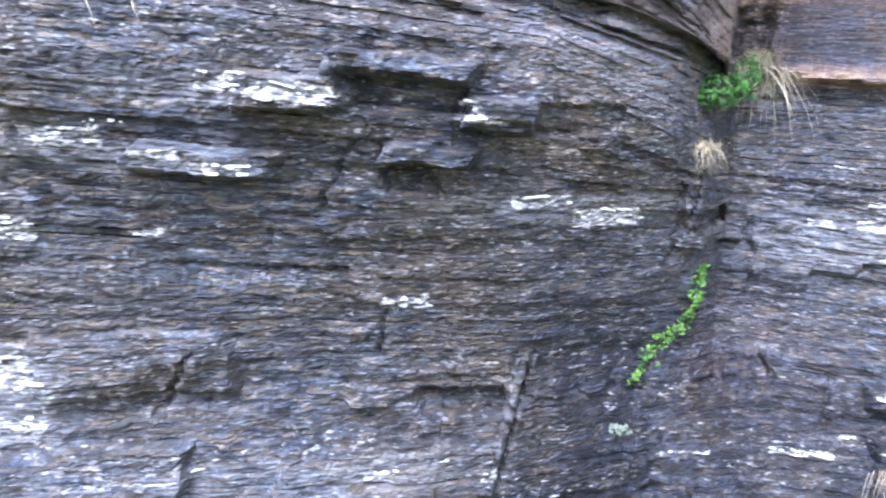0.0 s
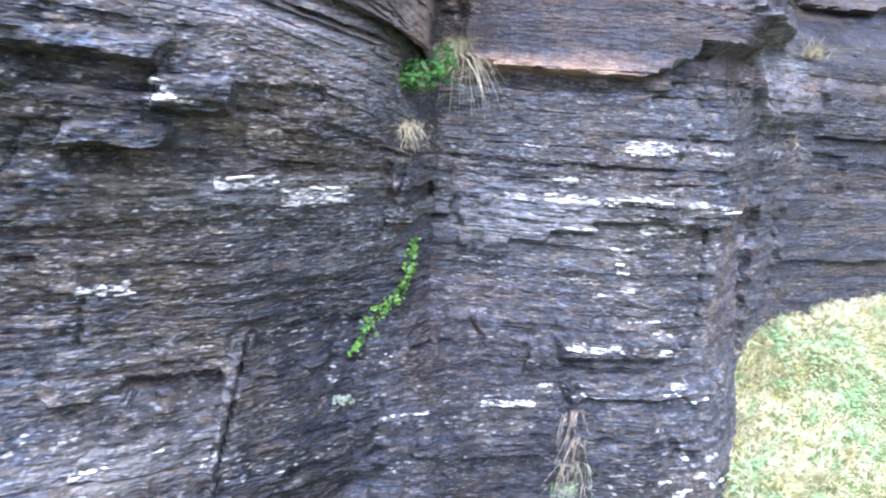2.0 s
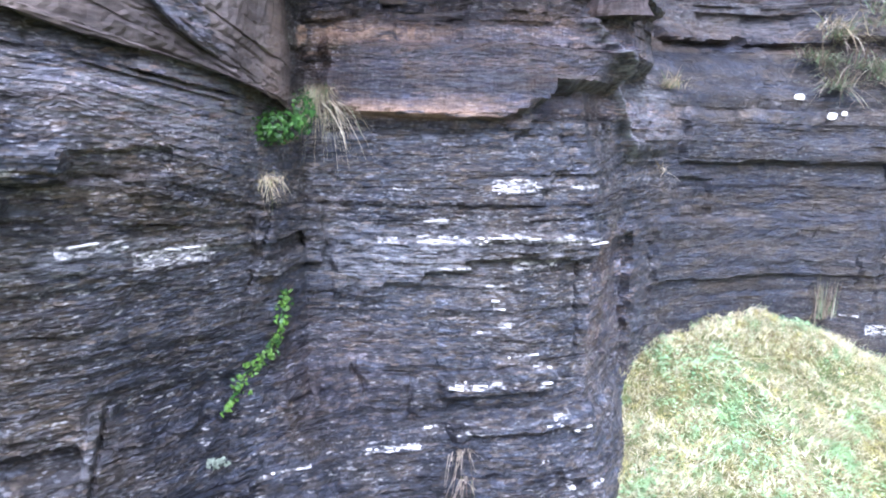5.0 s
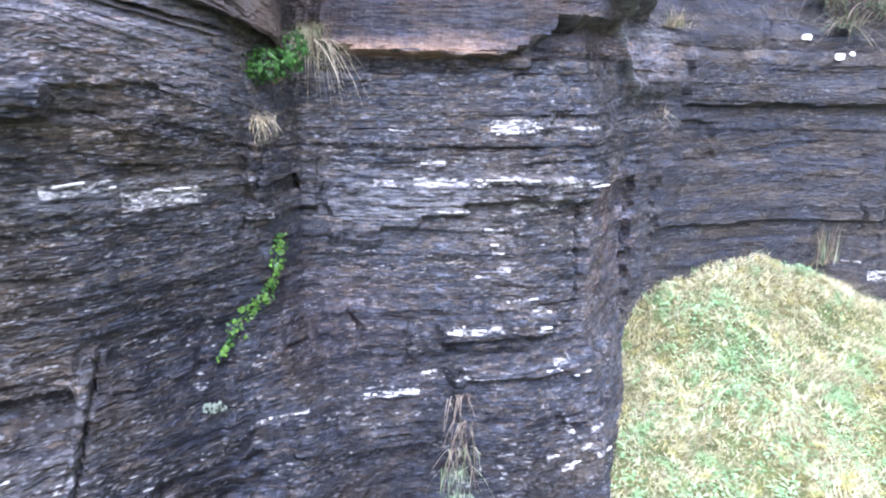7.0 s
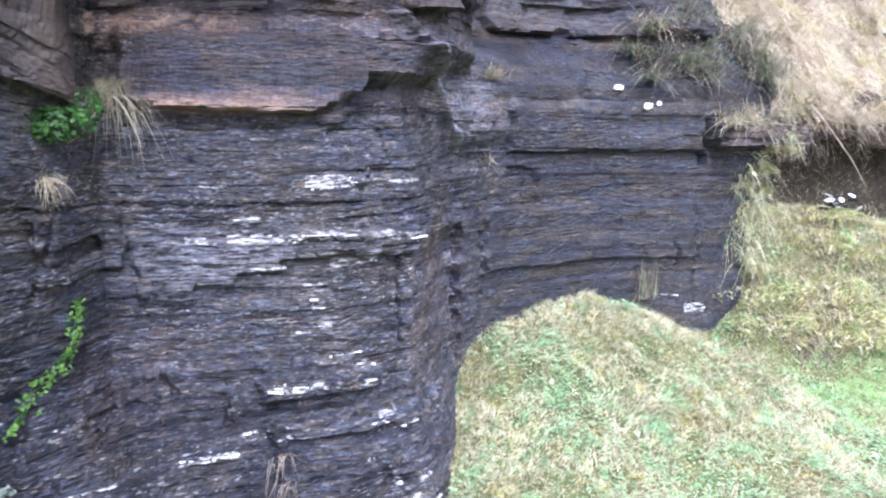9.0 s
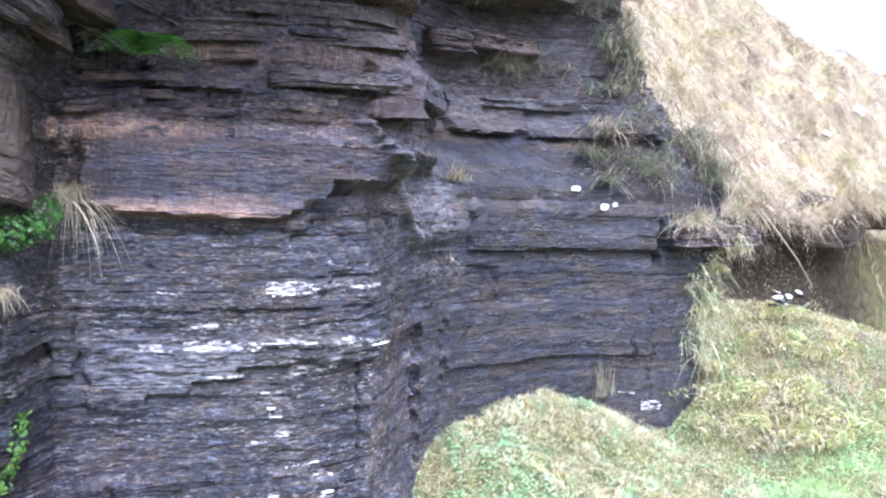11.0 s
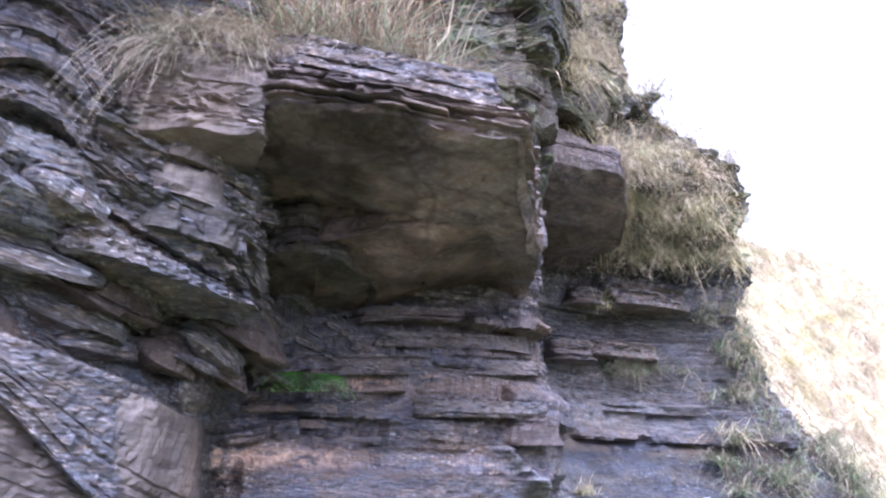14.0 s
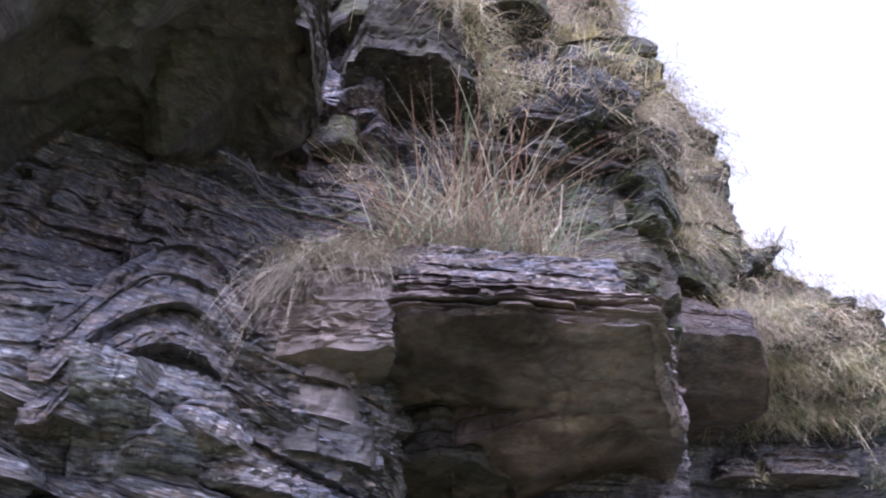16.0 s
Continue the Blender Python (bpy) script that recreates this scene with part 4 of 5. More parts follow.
# thick beds standing proud of the wall between the band and the roof
PROUD_X = [0.9, 1.08, 1.3, 1.54, 1.78, 2.03, 2.16]
PROUD_LOW = [2.8, 2.70, 2.60, 2.49, 2.445, 2.45, 2.6]
PROUD_HIGH = [2.8, 2.7, 2.6, 2.575, 2.57, 2.585, 2.66]
for k, (x0, x1, z0, z1, out, rise, brown) in enumerate([(1.18, 2.13, 2.33, 2.405, 0.055, 0.08, 0.25), (1.4, 2.1, 2.455, 2.515, 0.03, 0.07, 0.5), (1.32, 1.82, 2.55, 2.6, 0.03, 0.08, 0.7), (1.5, 2.07, 2.2, 2.26, 0.045, 0.05, 0.3),
                                                        (0.94, 1.27, 2.195, 2.225, 0.05, 0.02, 1.0), (0.96, 1.24, 2.14, 2.17, 0.04, 0.02, 1.0), (1.0, 1.66, 2.085, 2.115, 0.03, 0.03, 0.8), (1.15, 1.5, 2.27, 2.3, 0.03, 0.05, 1.0)]):
    depth = PROUD_HIGH if z0 > 2.3 else PROUD_LOW
    front = [(x0 + (x1 - x0) * q, float(np.interp(x0 + (x1 - x0) * q, PROUD_X, depth)) - out * (1.15 + 0.4 * math.sin(9 * q + 2 * k))) for q in (0.0, 0.06, 0.2, 0.36, 0.5, 0.64, 0.8, 0.94, 1.0)]
    front[0], front[-1] = (front[0][0], front[0][1] + out), (front[-1][0], front[-1][1] + out)
    part("proud_bed", strata_block("proud_bed", front + [(x1, front[-1][1] + 0.2), (x0, front[0][1] + 0.2)], lambda a, b, x0=x0, z0=z0, rise=rise: z0 + rise * (a - x0), lambda a, b, x0=x0, z1=z1, rise=rise: z1 + rise * (a - x0),
         600 + k, SLATE, 0.025, 0.007, under=0.02, pale=0.2, brown=0.55 * brown, ochre=0.25 if brown > 0.9 else 0.1, step=0.014, rings=(10, 6), taper=0.25, calm=0.6, lumps=0.03), rock_face, "thick slate bed standing proud of the wall")
part("corner_nose", strata_block("corner_nose", [(1.84, 2.56), (1.88, 2.42), (1.96, 2.37), (2.08, 2.38), (2.13, 2.5), (2.13, 2.7)], lambda x, y: 2.12 + 0.05 * (x - 1.9), lambda x, y: 2.235 + 0.04 * (x - 1.9), 615, UMBER, 0.04, 0.006, under=0.03, brown=0.6, taper=0.2, lumps=0.04, step=0.014, rings=(12, 8)), rock_face, "brown rock nose at the corner of the wall")

# ledge stones on the bay beside the buttress
for k, (x0, x1, y0, z0, z1) in enumerate([(2.86, 3.06, 3.36, 2.94, 3.04), (3.08, 3.62, 3.28, 2.95, 3.07), (2.72, 3.02, 3.4, 2.62, 2.74), (3.02, 3.5, 3.42, 2.66, 2.76), (3.93, 4.62, 2.72, 1.61, 1.72)]):
    part("ledge_stone", strata_block("ledge_stone", [(x0, y0 + 0.04), (x0 + 0.03, y0), (x1 - 0.06, y0), (x1, y0 + 0.06), (x1, y0 + 0.4), (x0, y0 + 0.4)], z0, z1, 50 + k, SLATE, 0.016, 0.014, pale=0.15, ochre=0.2, step=0.02, under=0.01, taper=0.1), rock_face)


# ---- loose chunks of slate, and white quartz ----
def plate_mesh(name, seed, material, edges=8, tone=0.5):
    """A thin angular plate, one unit long and deep, half a unit thick."""
    rng = np.random.default_rng(seed)
    a = np.sort((np.arange(edges) + rng.uniform(-0.35, 0.35, edges)) / edges * 2 * np.pi)
    r = rng.uniform(0.38, 0.55, edges)
    xy = np.column_stack([np.sign(np.cos(a)) * np.abs(np.cos(a)) ** 0.7 * r, np.sign(np.sin(a)) * np.abs(np.sin(a)) ** 0.8 * r])
    rows = [np.column_stack([xy * s, np.full(edges, z) + 0.05 * rng.normal(0, 1, edges)]) for s, z in ((0.0, -0.22), (0.9, -0.25), (1.0, -0.1), (0.97, 0.14), (0.82, 0.25), (0.0, 0.24))]
    verts = np.array(rows).reshape(-1, 3)
    one = np.ones(len(verts))
    return mesh_of(name, verts, grid_faces(len(rows), edges, True), material, False, {"tone": one * tone, "ochre": one * 0, "pale": one * 0, "moss": one * 0})


def set_piece(name, me, x, y, z, length, depth, thick, yaw=0.0, tilt=0.0, nod=0.0):
    ob = new(name, me)
    ob.parent = rock_face
    ob.matrix_basis = pose(x, y, z, nod, tilt, yaw) @ Matrix.Diagonal((length, depth, thick, 1))
    return ob


def face_yaw(x, z):
    return math.degrees(math.atan2(float(face_y(x + 0.05, z) - face_y(x - 0.05, z)), 0.1))


rng = np.random.default_rng(5)
DIPPING = [(0.42, 2.1, 2.46, 0.5, 0.11, 10, UMBER), (0.86, 2.38, 2.43, 0.5, 0.13, 12, UMBER), (0.62, 2.3, 2.33, 0.3, 0.12, 15, UMBER), (0.8, 2.46, 2.3, 0.28, 0.08, 15, UMBER),
           (0.5, 2.1, 2.58, 0.3, 0.07, 14, SLATE), (0.2, 1.99, 2.62, 0.4, 0.08, 3, SLATE), (0.12, 1.99, 2.36, 0.4, 0.11, 8, UMBER), (0.02, 1.86, 2.72, 0.45, 0.09, -3, SLATE)]
# heavier, dipping chunks in the crumpled beds over the wedge
CHUNKS = []
for k in range(7):
    r = np.random.default_rng(140 + k)
    a = (np.arange(7) + r.uniform(-0.3, 0.3, 7)) / 7 * 2 * np.pi
    ring = [(0.15 * math.cos(t) * r.uniform(0.75, 1.1), 0.10 * math.sin(t) * r.uniform(0.75, 1.1)) for t in a]
    CHUNKS.append(strata_block("rock_chunk", ring, lambda x, y: -0.045 + 1.6 * x * x, lambda x, y: 0.045 - 1.8 * x * x - 2 * y * y, 150 + k, SLATE, 0.03, 0.006, under=0.03, step=0.022, pale=0.4, brown=0.5, rings=(5, 4)))
for k in range(70):
    x, z = rng.uniform(-0.45, 1.0), rng.uniform(2.12, 3.08)
    if k > 52:
        x, z = rng.uniform(0.7, 1.3), rng.uniform(2.3, 2.62)
        z += 0.3 * max(0.0, x - 1.0)
    if (z > 2.66 and x < 0.5) or (z < 2.3 and x > 0.5):
        continue
    s = rng.uniform(0.35, 1.1)
    set_piece("rock_chunk", CHUNKS[k % 7], x, on_face(x, z, 0.02) + rng.uniform(0.01, 0.05), z, s * rng.uniform(0.8, 1.5), s, s * rng.uniform(0.5, 1.0), face_yaw(x, z) + rng.normal(0, 10), 15 * (z < 2.75) + rng.normal(2, 6), rng.normal(0, 8))
for k, (x0, x1, y0, z0, z1) in enumerate([(0.50, 0.69, 1.83, 2.785, 2.885), (0.47, 0.72, 1.85, 2.705, 2.80), (0.48, 0.75, 1.87, 2.60, 2.72)]):
    part("side_plate", strata_block("side_plate", [(x0, y0 + 0.3), (x0, y0 + 0.04), (x0 + 0.04, y0), (x1 - 0.05, y0 + 0.03), (x1, y0 + 0.12), (x1, y0 + 0.35)],
         lambda a, b, z0=z0, x0=x0: z0 - 0.12 * (a - x0), lambda a, b, z1=z1, x0=x0: z1 - 0.16 * (a - x0), 190 + k, (PURPLE, PURPLE, UMBER)[k], 0.06, 0.008, pale=0.15, under=0.02, taper=0.08, lumps=0.04), rock_face, "stacked brown rock plate under the shoulder")
part("shoulder_core", strata_block("shoulder_core", [(0.18, 2.4), (0.22, 1.98), (0.34, 1.87), (0.48, 1.89), (0.62, 1.95), (0.74, 2.02), (0.82, 2.2), (0.8, 2.5)], lambda x, y: 2.5 - 0.15 * (x - 0.4), lambda x, y: 2.88 - 0.1 * (x - 0.4), 198, SLATE, 0.025, 0.02, under=0.05, lumps=0.09, taper=-0.15, pale=0.35, brown=0.6, dip=(-0.3, 0)), rock_face, "dark crumbling rock behind the stacked plates")
# long smooth backs of rock that dip through the crumpled beds
for k, (x, y, z, length, thick, dip, mat) in enumerate(DIPPING):
    q = 0.5 * length
    block = part("dipping_block", strata_block("dipping_block", [(-q, 0.1), (-0.8 * q, -0.06), (-0.2 * q, -0.1), (0.5 * q, -0.09), (q, 0.0), (q, 0.2), (-q, 0.25)],
                 lambda a, b, q=q, thick=thick: -0.5 * thick * (1 - (a / q) ** 4 * 0.7) + 0.15 * b, lambda a, b, q=q, thick=thick: 0.5 * thick * (1 - (a / q) ** 2 * 0.9) + 0.1 * b, 230 + k, mat, 0.04, 0.003, under=0.03, step=0.018, rings=(8, 8), taper=0.7, lumps=0.035, pale=0.0, brown=0.2), rock_face, "dark smooth rock back dipping through crumpled beds")
    block.matrix_basis = pose(x, y, z, 0, dip, 38)

FLAKES = [plate_mesh("quartz_flake", 90 + k, QUARTZ, 7 + k % 3) for k in range(6)]
for x0, x1, z0, z1 in STREAKS_MID + STREAKS_LEFT:
    beds = max(1, int((z1 - z0) / 0.013))
    for b in range(beds):
        x, z = x0 + rng.uniform(0, 0.02), z0 + (b + 0.5) * (z1 - z0) / beds
        while x < x1:
            length = min(0.01 + rng.exponential(0.022), x1 - x0 + 0.01)
            if rng.random() < 0.4:
                zz = z + rng.normal(0, 0.004)
                set_piece("quartz_flake", FLAKES[rng.integers(6)], x + length / 2, on_face(x + length / 2, zz, 0.008) + 0.007, zz, length, 0.02, rng.uniform(0.005, 0.012), np.clip(face_yaw(x, zz), -60, 60), rng.normal(3, 3))
            x += length * rng.uniform(0.8, 1.5)


# ---- blades, leaves and stems ----
def ribbons(base, az, el, length, width, droop, levels=4, twist=0.0):
    """Tapered, bent blades as arrays: verts and faces. base (n, 3); az, el in radians."""
    n = len(base)
    d = np.stack([np.sin(az), np.cos(az), 0 * az], -1)
    side = np.stack([np.cos(az + twist), -np.sin(az + twist), 0 * az], -1)
    rows = []
    for k in range(levels + 1):
        s = k / levels
        p = base + length[:, None] * s * (d * np.cos(el)[:, None]) + np.array([0, 0, 1.0]) * (length * (s * np.sin(el) - droop * s * s))[:, None]
        w = (width * (1 - s) ** 0.7)[:, None] * 0.5
        rows += [p - side * w, p + side * w] if k < levels else [p]
    m = 2 * levels + 1
    verts = np.stack(rows, 1).reshape(-1, 3)
    o = np.arange(n)[:, None] * m
    quads = np.concatenate([o + np.array([[2 * k, 2 * k + 1, 2 * k + 3, 2 * k + 2]]) for k in range(levels - 1)]) if levels > 1 else np.zeros((0, 4), int)
    tris = o + np.array([[m - 3, m - 2, m - 1]])
    return verts, [quads, tris]


def tuft_arrays(seed, n, length, spread, droop, width=0.003, fan=(0.2, 1.4), aim=None, base_r=0.04):
    """A tuft of blades round its foot. aim: an azimuth in degrees to which the blades lean."""
    r = np.random.default_rng(seed)
    base = np.column_stack([r.normal(0, base_r, n), r.normal(0, base_r * 0.6, n), r.normal(0, base_r * 0.25, n)])
    az = r.uniform(-np.pi, np.pi, n) if aim is None else radians(aim) + r.normal(0, spread, n)
    el = r.uniform(*fan, n)
    ln = length * r.uniform(0.45, 1.1, n)
    return ribbons(base, az, el, ln, width * r.uniform(0.6, 1.4, n), droop * r.uniform(0.5, 1.5, n), 4, r.uniform(-1, 1, n))


def tuft_mesh(name, seed, n, length, spread, droop, material, *more):
    verts, faces = tuft_arrays(seed, n, length, spread, droop, *more)
    return mesh_of(name, verts, faces, material, True)


def joined_tufts(name, material, tufts, label):
    """Tufts too many to pick apart, as one object. tufts: rows of a place and the arguments of tuft_arrays()."""
    verts, quads, tris, at = [], [], [], 0
    for place, args in tufts:
        v, (q, t) = tuft_arrays(*args)
        verts.append(v + np.array(place))
        quads.append(q + at)
        tris.append(t + at)
        at += len(v)
    tagged(new(name, mesh_of(name, np.concatenate(verts), [np.concatenate(quads), np.concatenate(tris)], material, True)), label, "grass", kind="stuff")


def tube_mesh(name, points, radius, material, sides=6):
    pts = np.array(points, float)
    rows = []
    for k, p in enumerate(pts):
        t = pts[min(k + 1, len(pts) - 1)] - pts[max(k - 1, 0)]
        t /= np.linalg.norm(t) + 1e-9
        u = np.cross(t, (0.3, 0.2, 0.9))
        u /= np.linalg.norm(u)
        v = np.cross(t, u)
        r = radius * (1 - 0.6 * k / (len(pts) - 1))
        rows.append([p + r * (np.cos(a) * u + np.sin(a) * v) for a in np.arange(sides) * 2 * np.pi / sides])
    return mesh_of(name, np.array(rows).reshape(-1, 3), grid_faces(len(pts), sides, True), material, True)


def leaf_cloud(name, seed, centre, radii, n, size, material):
    """Small oval leaves, each folded along its rib, over a clump."""
    r = np.random.default_rng(seed)
    d = r.normal(0, 1, (n, 3))
    d /= np.linalg.norm(d, axis=1, keepdims=True)
    d[:, 1] = -np.abs(d[:, 1]) * 1.0
    p = np.array(centre) + d * np.array(radii) * r.uniform(0.35, 1, (n, 1)) ** 0.6
    nrm = d + np.array([0, -0.4, 0.7]) + r.normal(0, 0.35, (n, 3))
    nrm /= np.linalg.norm(nrm, axis=1, keepdims=True)
    u = np.cross(nrm, r.normal(0, 1, (n, 3)))
    u /= np.linalg.norm(u, axis=1, keepdims=True)
    v = np.cross(nrm, u)
    s = size * r.uniform(0.6, 1.25, n)[:, None]
    shape = [(-0.5, 0, 0.0), (-0.15, 0.3, 0.08), (0.2, 0.27, 0.08), (0.55, 0, -0.06), (0.2, -0.27, 0.08), (-0.15, -0.3, 0.08), (0.05, 0, -0.03)]
    verts = np.stack([p + s * (a * u + b * v + c * nrm) for a, b, c in shape], 1).reshape(-1, 3)
    o = np.arange(n)[:, None] * 7
    tris = np.concatenate([o + np.array([[k, (k + 1) % 6, 6]]) for k in range(6)])
    return mesh_of(name, verts, tris, material, True)


# ---- plants on the rock ----
def thing(name, label, category, group=""):
    return tagged(new(name), label, category, group)


bush = thing("leafy_plant", "dark green small-leaved plant growing from a rock crack", "plant")
part("foliage", leaf_cloud("foliage", 3, (0.715, 2.40, 1.71), (0.135, 0.09, 0.06), 560, 0.017, LEAF), bush)
part("foliage", leaf_cloud("foliage", 4, (0.83, 2.47, 1.76), (0.05, 0.07, 0.07), 190, 0.016, LEAF), bush)
for k in range(5):
    part("stem", tube_mesh("stem", [(0.77, 2.5, 1.65), (0.75 + 0.03 * (k - 2), 2.43, 1.68), (0.74 + 0.05 * (k - 2), 2.36, 1.70 + 0.01 * k)], 0.003, TWIG, 5), bush)

sprig = thing("creeping_sprig", "lime green sprig creeping up the slate face", "plant")
way = [np.array([x, on_face(x, z, 0.02) - 0.012, z]) for x, z in [(0.545, 0.83), (0.585, 0.87), (0.62, 0.93), (0.665, 0.955), (0.705, 0.985), (0.735, 1.03), (0.745, 1.08), (0.755, 1.13), (0.775, 1.175)]]
part("stem", tube_mesh("stem", way, 0.002, LEAF, 5), sprig)
for k in range(110):
    i = rng.uniform(0, len(way) - 1.01)
    p = way[int(i)] * (1 - i % 1) + way[int(i) + 1] * (i % 1)
    part("leaf", leaf_cloud("leaf", 200 + k, p + np.array([rng.normal(0, 0.010), -0.006, rng.normal(0, 0.008)]), (0.012, 0.012, 0.012), 2, 0.0185, LIME if rng.random() < 0.75 else LEAF), sprig)

fern = thing("fern", "small bright green fern in a crack under the overhang", "plant")
for k in range(14):
    r = np.random.default_rng(300 + k)
    az, ln = radians(180 + (k - 6.5) * 14 + r.uniform(-8, 8)), r.uniform(0.13, 0.2)
    base = np.array([1.12 + r.normal(0, 0.02), on_face(1.14, 2.26, 0.05) - 0.11, 2.25])
    n = 26
    s = np.linspace(0.08, 1, n)
    rib = base + np.outer(s * ln, (math.sin(az), math.cos(az) * 0.8, 0.0)) + np.outer(0.10 * np.sin(s * 2.2) - 0.08 * s * s, (0, 0, 1))
    side = np.where(np.arange(n) % 2 == 0, 1.0, -1.0)
    verts, faces = ribbons(rib, az + side * 1.2, np.full(n, 0.15), 0.05 * (1 - 0.7 * s) + 0.008, np.full(n, 0.015), np.full(n, 0.25), 3)
    part("frond", mesh_of("frond", verts, faces, FROND, True), fern)


def tuft(seed, x, y, z, n, length, droop, material, label, aim=180, spread=1.0, width=0.003, fan=(0.2, 1.4), base_r=0.03, green=0, name="grass_tuft"):
    ob = new(name, tuft_mesh(name, seed, n, length, spread, droop, material, width, fan, aim, base_r))
    ob.location = (x, y, z)
    if green:
        tagged(part("green_growth", tuft_mesh("green_growth", seed + 1, green, length * 0.8, spread, droop * 0.7, GREEN, width, fan, aim, base_r), ob), kind="stuff")
    return tagged(ob, label, "grass", "grass tufts on the rock")


tuft(401, 0.92, on_face(0.92, 1.83, 0.03), 1.84, 260, 0.14, 1.3, DRY, "straw-coloured grass tuft hanging beside the leafy plant", 165, 1.3, 0.0022, (-0.9, 1.3), 0.026, 60)
for k, (x0, z1) in enumerate([(0.955, 1.60), (1.03, 1.60), (1.06, 1.62)]):
    tuft(410 + k, 0.93 + 0.015 * k, on_face(0.93, 1.8, 0.03) - 0.02, 1.80, 5, 0.2, 1.0, DRY, "single long straw blades drooping over the rock", 160 - 22 * k, 0.2, 0.0045, (-0.6, 0.2), 0.012)
tuft(402, 0.70, on_face(0.70, 1.56, 0.03), 1.555, 150, 0.075, 0.7, DRY, "small withered straw tuft in a crack", None, 1.8, 0.002, (-1.3, 1.2), 0.022)
tuft(403, 2.63, on_face(2.63, 1.94, 0.03) - 0.01, 1.93, 90, 0.16, 0.5, DRY, "small pale grass tuft with green foot on the ledge", 170, 1.3, 0.004, (0.2, 1.4), 0.03, 25)
tuft(404, 2.62, on_face(2.62, 1.55, 0.03), 1.55, 18, 0.12, 0.3, DRY, "few bleached root threads on the rock", 180, 1.4, 0.004, (-0.6, 0.9), 0.02)
tuft(405, 3.62, 2.96, 0.78, 60, 0.26, 0.1, DULL, "thin grass creeping up the foot of the rock", 180, 2.0, 0.004, (1.2, 1.5), 0.03, 30)
for k, z in enumerate((0.58, 0.5, 0.42, 0.34, 0.27)):
    tuft(420 + k, 1.36 - 0.012 * k, on_face(1.39, z, 0.02), z, 34, 0.12, 0.8, DULL if k < 3 else GREEN, "dry grass strands hanging down the rock", 180, 1.4, 0.0026, (-1.4, 0.0), 0.028, 10 if k > 1 else 0)

for k, (x, z) in enumerate([(-0.78, 1.80), (-0.66, 1.80), (-0.45, 1.82)]):
    tuft(470 + k, x, on_face(x, z, 0.03), z + 0.05, 5, 0.14, 0.4, DRY, "few dry straws lying on a ledge of the slate", 120, 0.6, 0.0035, (-0.5, 0.1), 0.02)
# tussock on the slab, and straw that falls over its shoulder
for k, (x, y, z, ln) in enumerate([(0.90, 1.98, 3.22, 0.7), (1.06, 2.0, 3.26, 0.92), (1.22, 2.0, 3.22, 0.58)]):
    tuft(430 + k, x, y, z, 270, ln, 0.48, DULL, "large tussock of dry brown grass on the slab", None, 1.9, 0.0036, (0.0, 1.5), 0.09, 40, "grass_tussock")
    tuft(600 + k, x, y, z + 0.02, 70, ln * 1.25, 0.3, RUSSET, "stiff dead reddish stems rising from the tussock", 262, 1.3, 0.0046, (-0.1, 1.4), 0.08, 0, "grass_tussock")
    tuft(680 + k, x - 0.05, y - 0.02, z + 0.01, 40, ln * 0.85, 0.45, GREEN, "green blades growing through the dry tussock", None, 1.3, 0.005, (0.0, 1.3), 0.08, 0, "grass_tussock")
    tuft(640 + k, x, y, z + 0.02, 80, ln * 1.0, 0.4, DRY, "pale straw blades spread over the tussock", None, 1.3, 0.0042, (0.25, 1.4), 0.09, 0, "grass_tussock")
for k in range(16):
    near = k < 5
    tuft(440 + k, 0.47 + 0.055 * k, 1.77 if near else 1.84, (3.10 if near else 3.13) + 0.003 * k, 190 if near else 80, 0.17 if near else 0.14, 0.7 if near else 0.35, DRY if k % 3 == 0 else DULL, "matted straw falling over the edge of the slab", 190 + 3 * k, 1.6, 0.0019, (-0.6, 0.9), 0.05 if near else 0.06, 30 if k == 0 else 0)
tuft(462, 0.47, 1.75, 3.04, 130, 0.3, 0.85, DULL, "matted straw falling over the edge of the slab", 225, 0.25, 0.002, (-0.5, 0.1), 0.025, 14)

# broken buttress above the slab, with its cap of plates
part("upper_buttress", strata_block("upper_buttress", [(1.45, 2.55), (1.6, 2.36), (1.85, 2.30), (2.0, 2.36), (2.1, 2.6), (2.1, 3.0), (1.4, 3.0)],
     lambda x, y: 3.35 + 0.3 * (2.6 - y), lambda x, y: 4.12 + 0 * x, 38, SOOT, 0.07, 0.028, under=0.09, moss=0.3), rock_face, "dark crumbling rock buttress above the slab")
for k, (x0, x1, y0, z0, z1) in enumerate([(1.3, 2.1, 2.22, 4.06, 4.13), (1.1, 1.9, 2.28, 3.92, 3.97), (1.05, 1.55, 2.25, 3.74, 3.79), (1.1, 1.5, 2.28, 3.60, 3.64)]):
    part("ledge_stone", strata_block("ledge_stone", [(x0, y0 + 0.06), (x0 + 0.05, y0), (x1 - 0.1, y0), (x1, y0 + 0.08), (x1, y0 + 0.5), (x0, y0 + 0.5)], z0, z1, 56 + k, SOOT, 0.018, 0.014, pale=0.05, step=0.02, under=0.03), rock_face)

part("upper_block", strata_block("upper_block", [(0.6, 2.5), (0.66, 2.2), (0.95, 2.12), (1.12, 2.2), (1.24, 2.45), (1.2, 2.9), (0.6, 2.9)],
     lambda x, y: 4.12 + 0.25 * (1.2 - x) + 0.2 * (2.3 - y), lambda x, y: 4.75 + 0 * x, 39, SOOT, 0.09, 0.012, under=0.06, moss=0.3, taper=0.1, lumps=0.05), rock_face, "dark overhanging block under the cliff top")

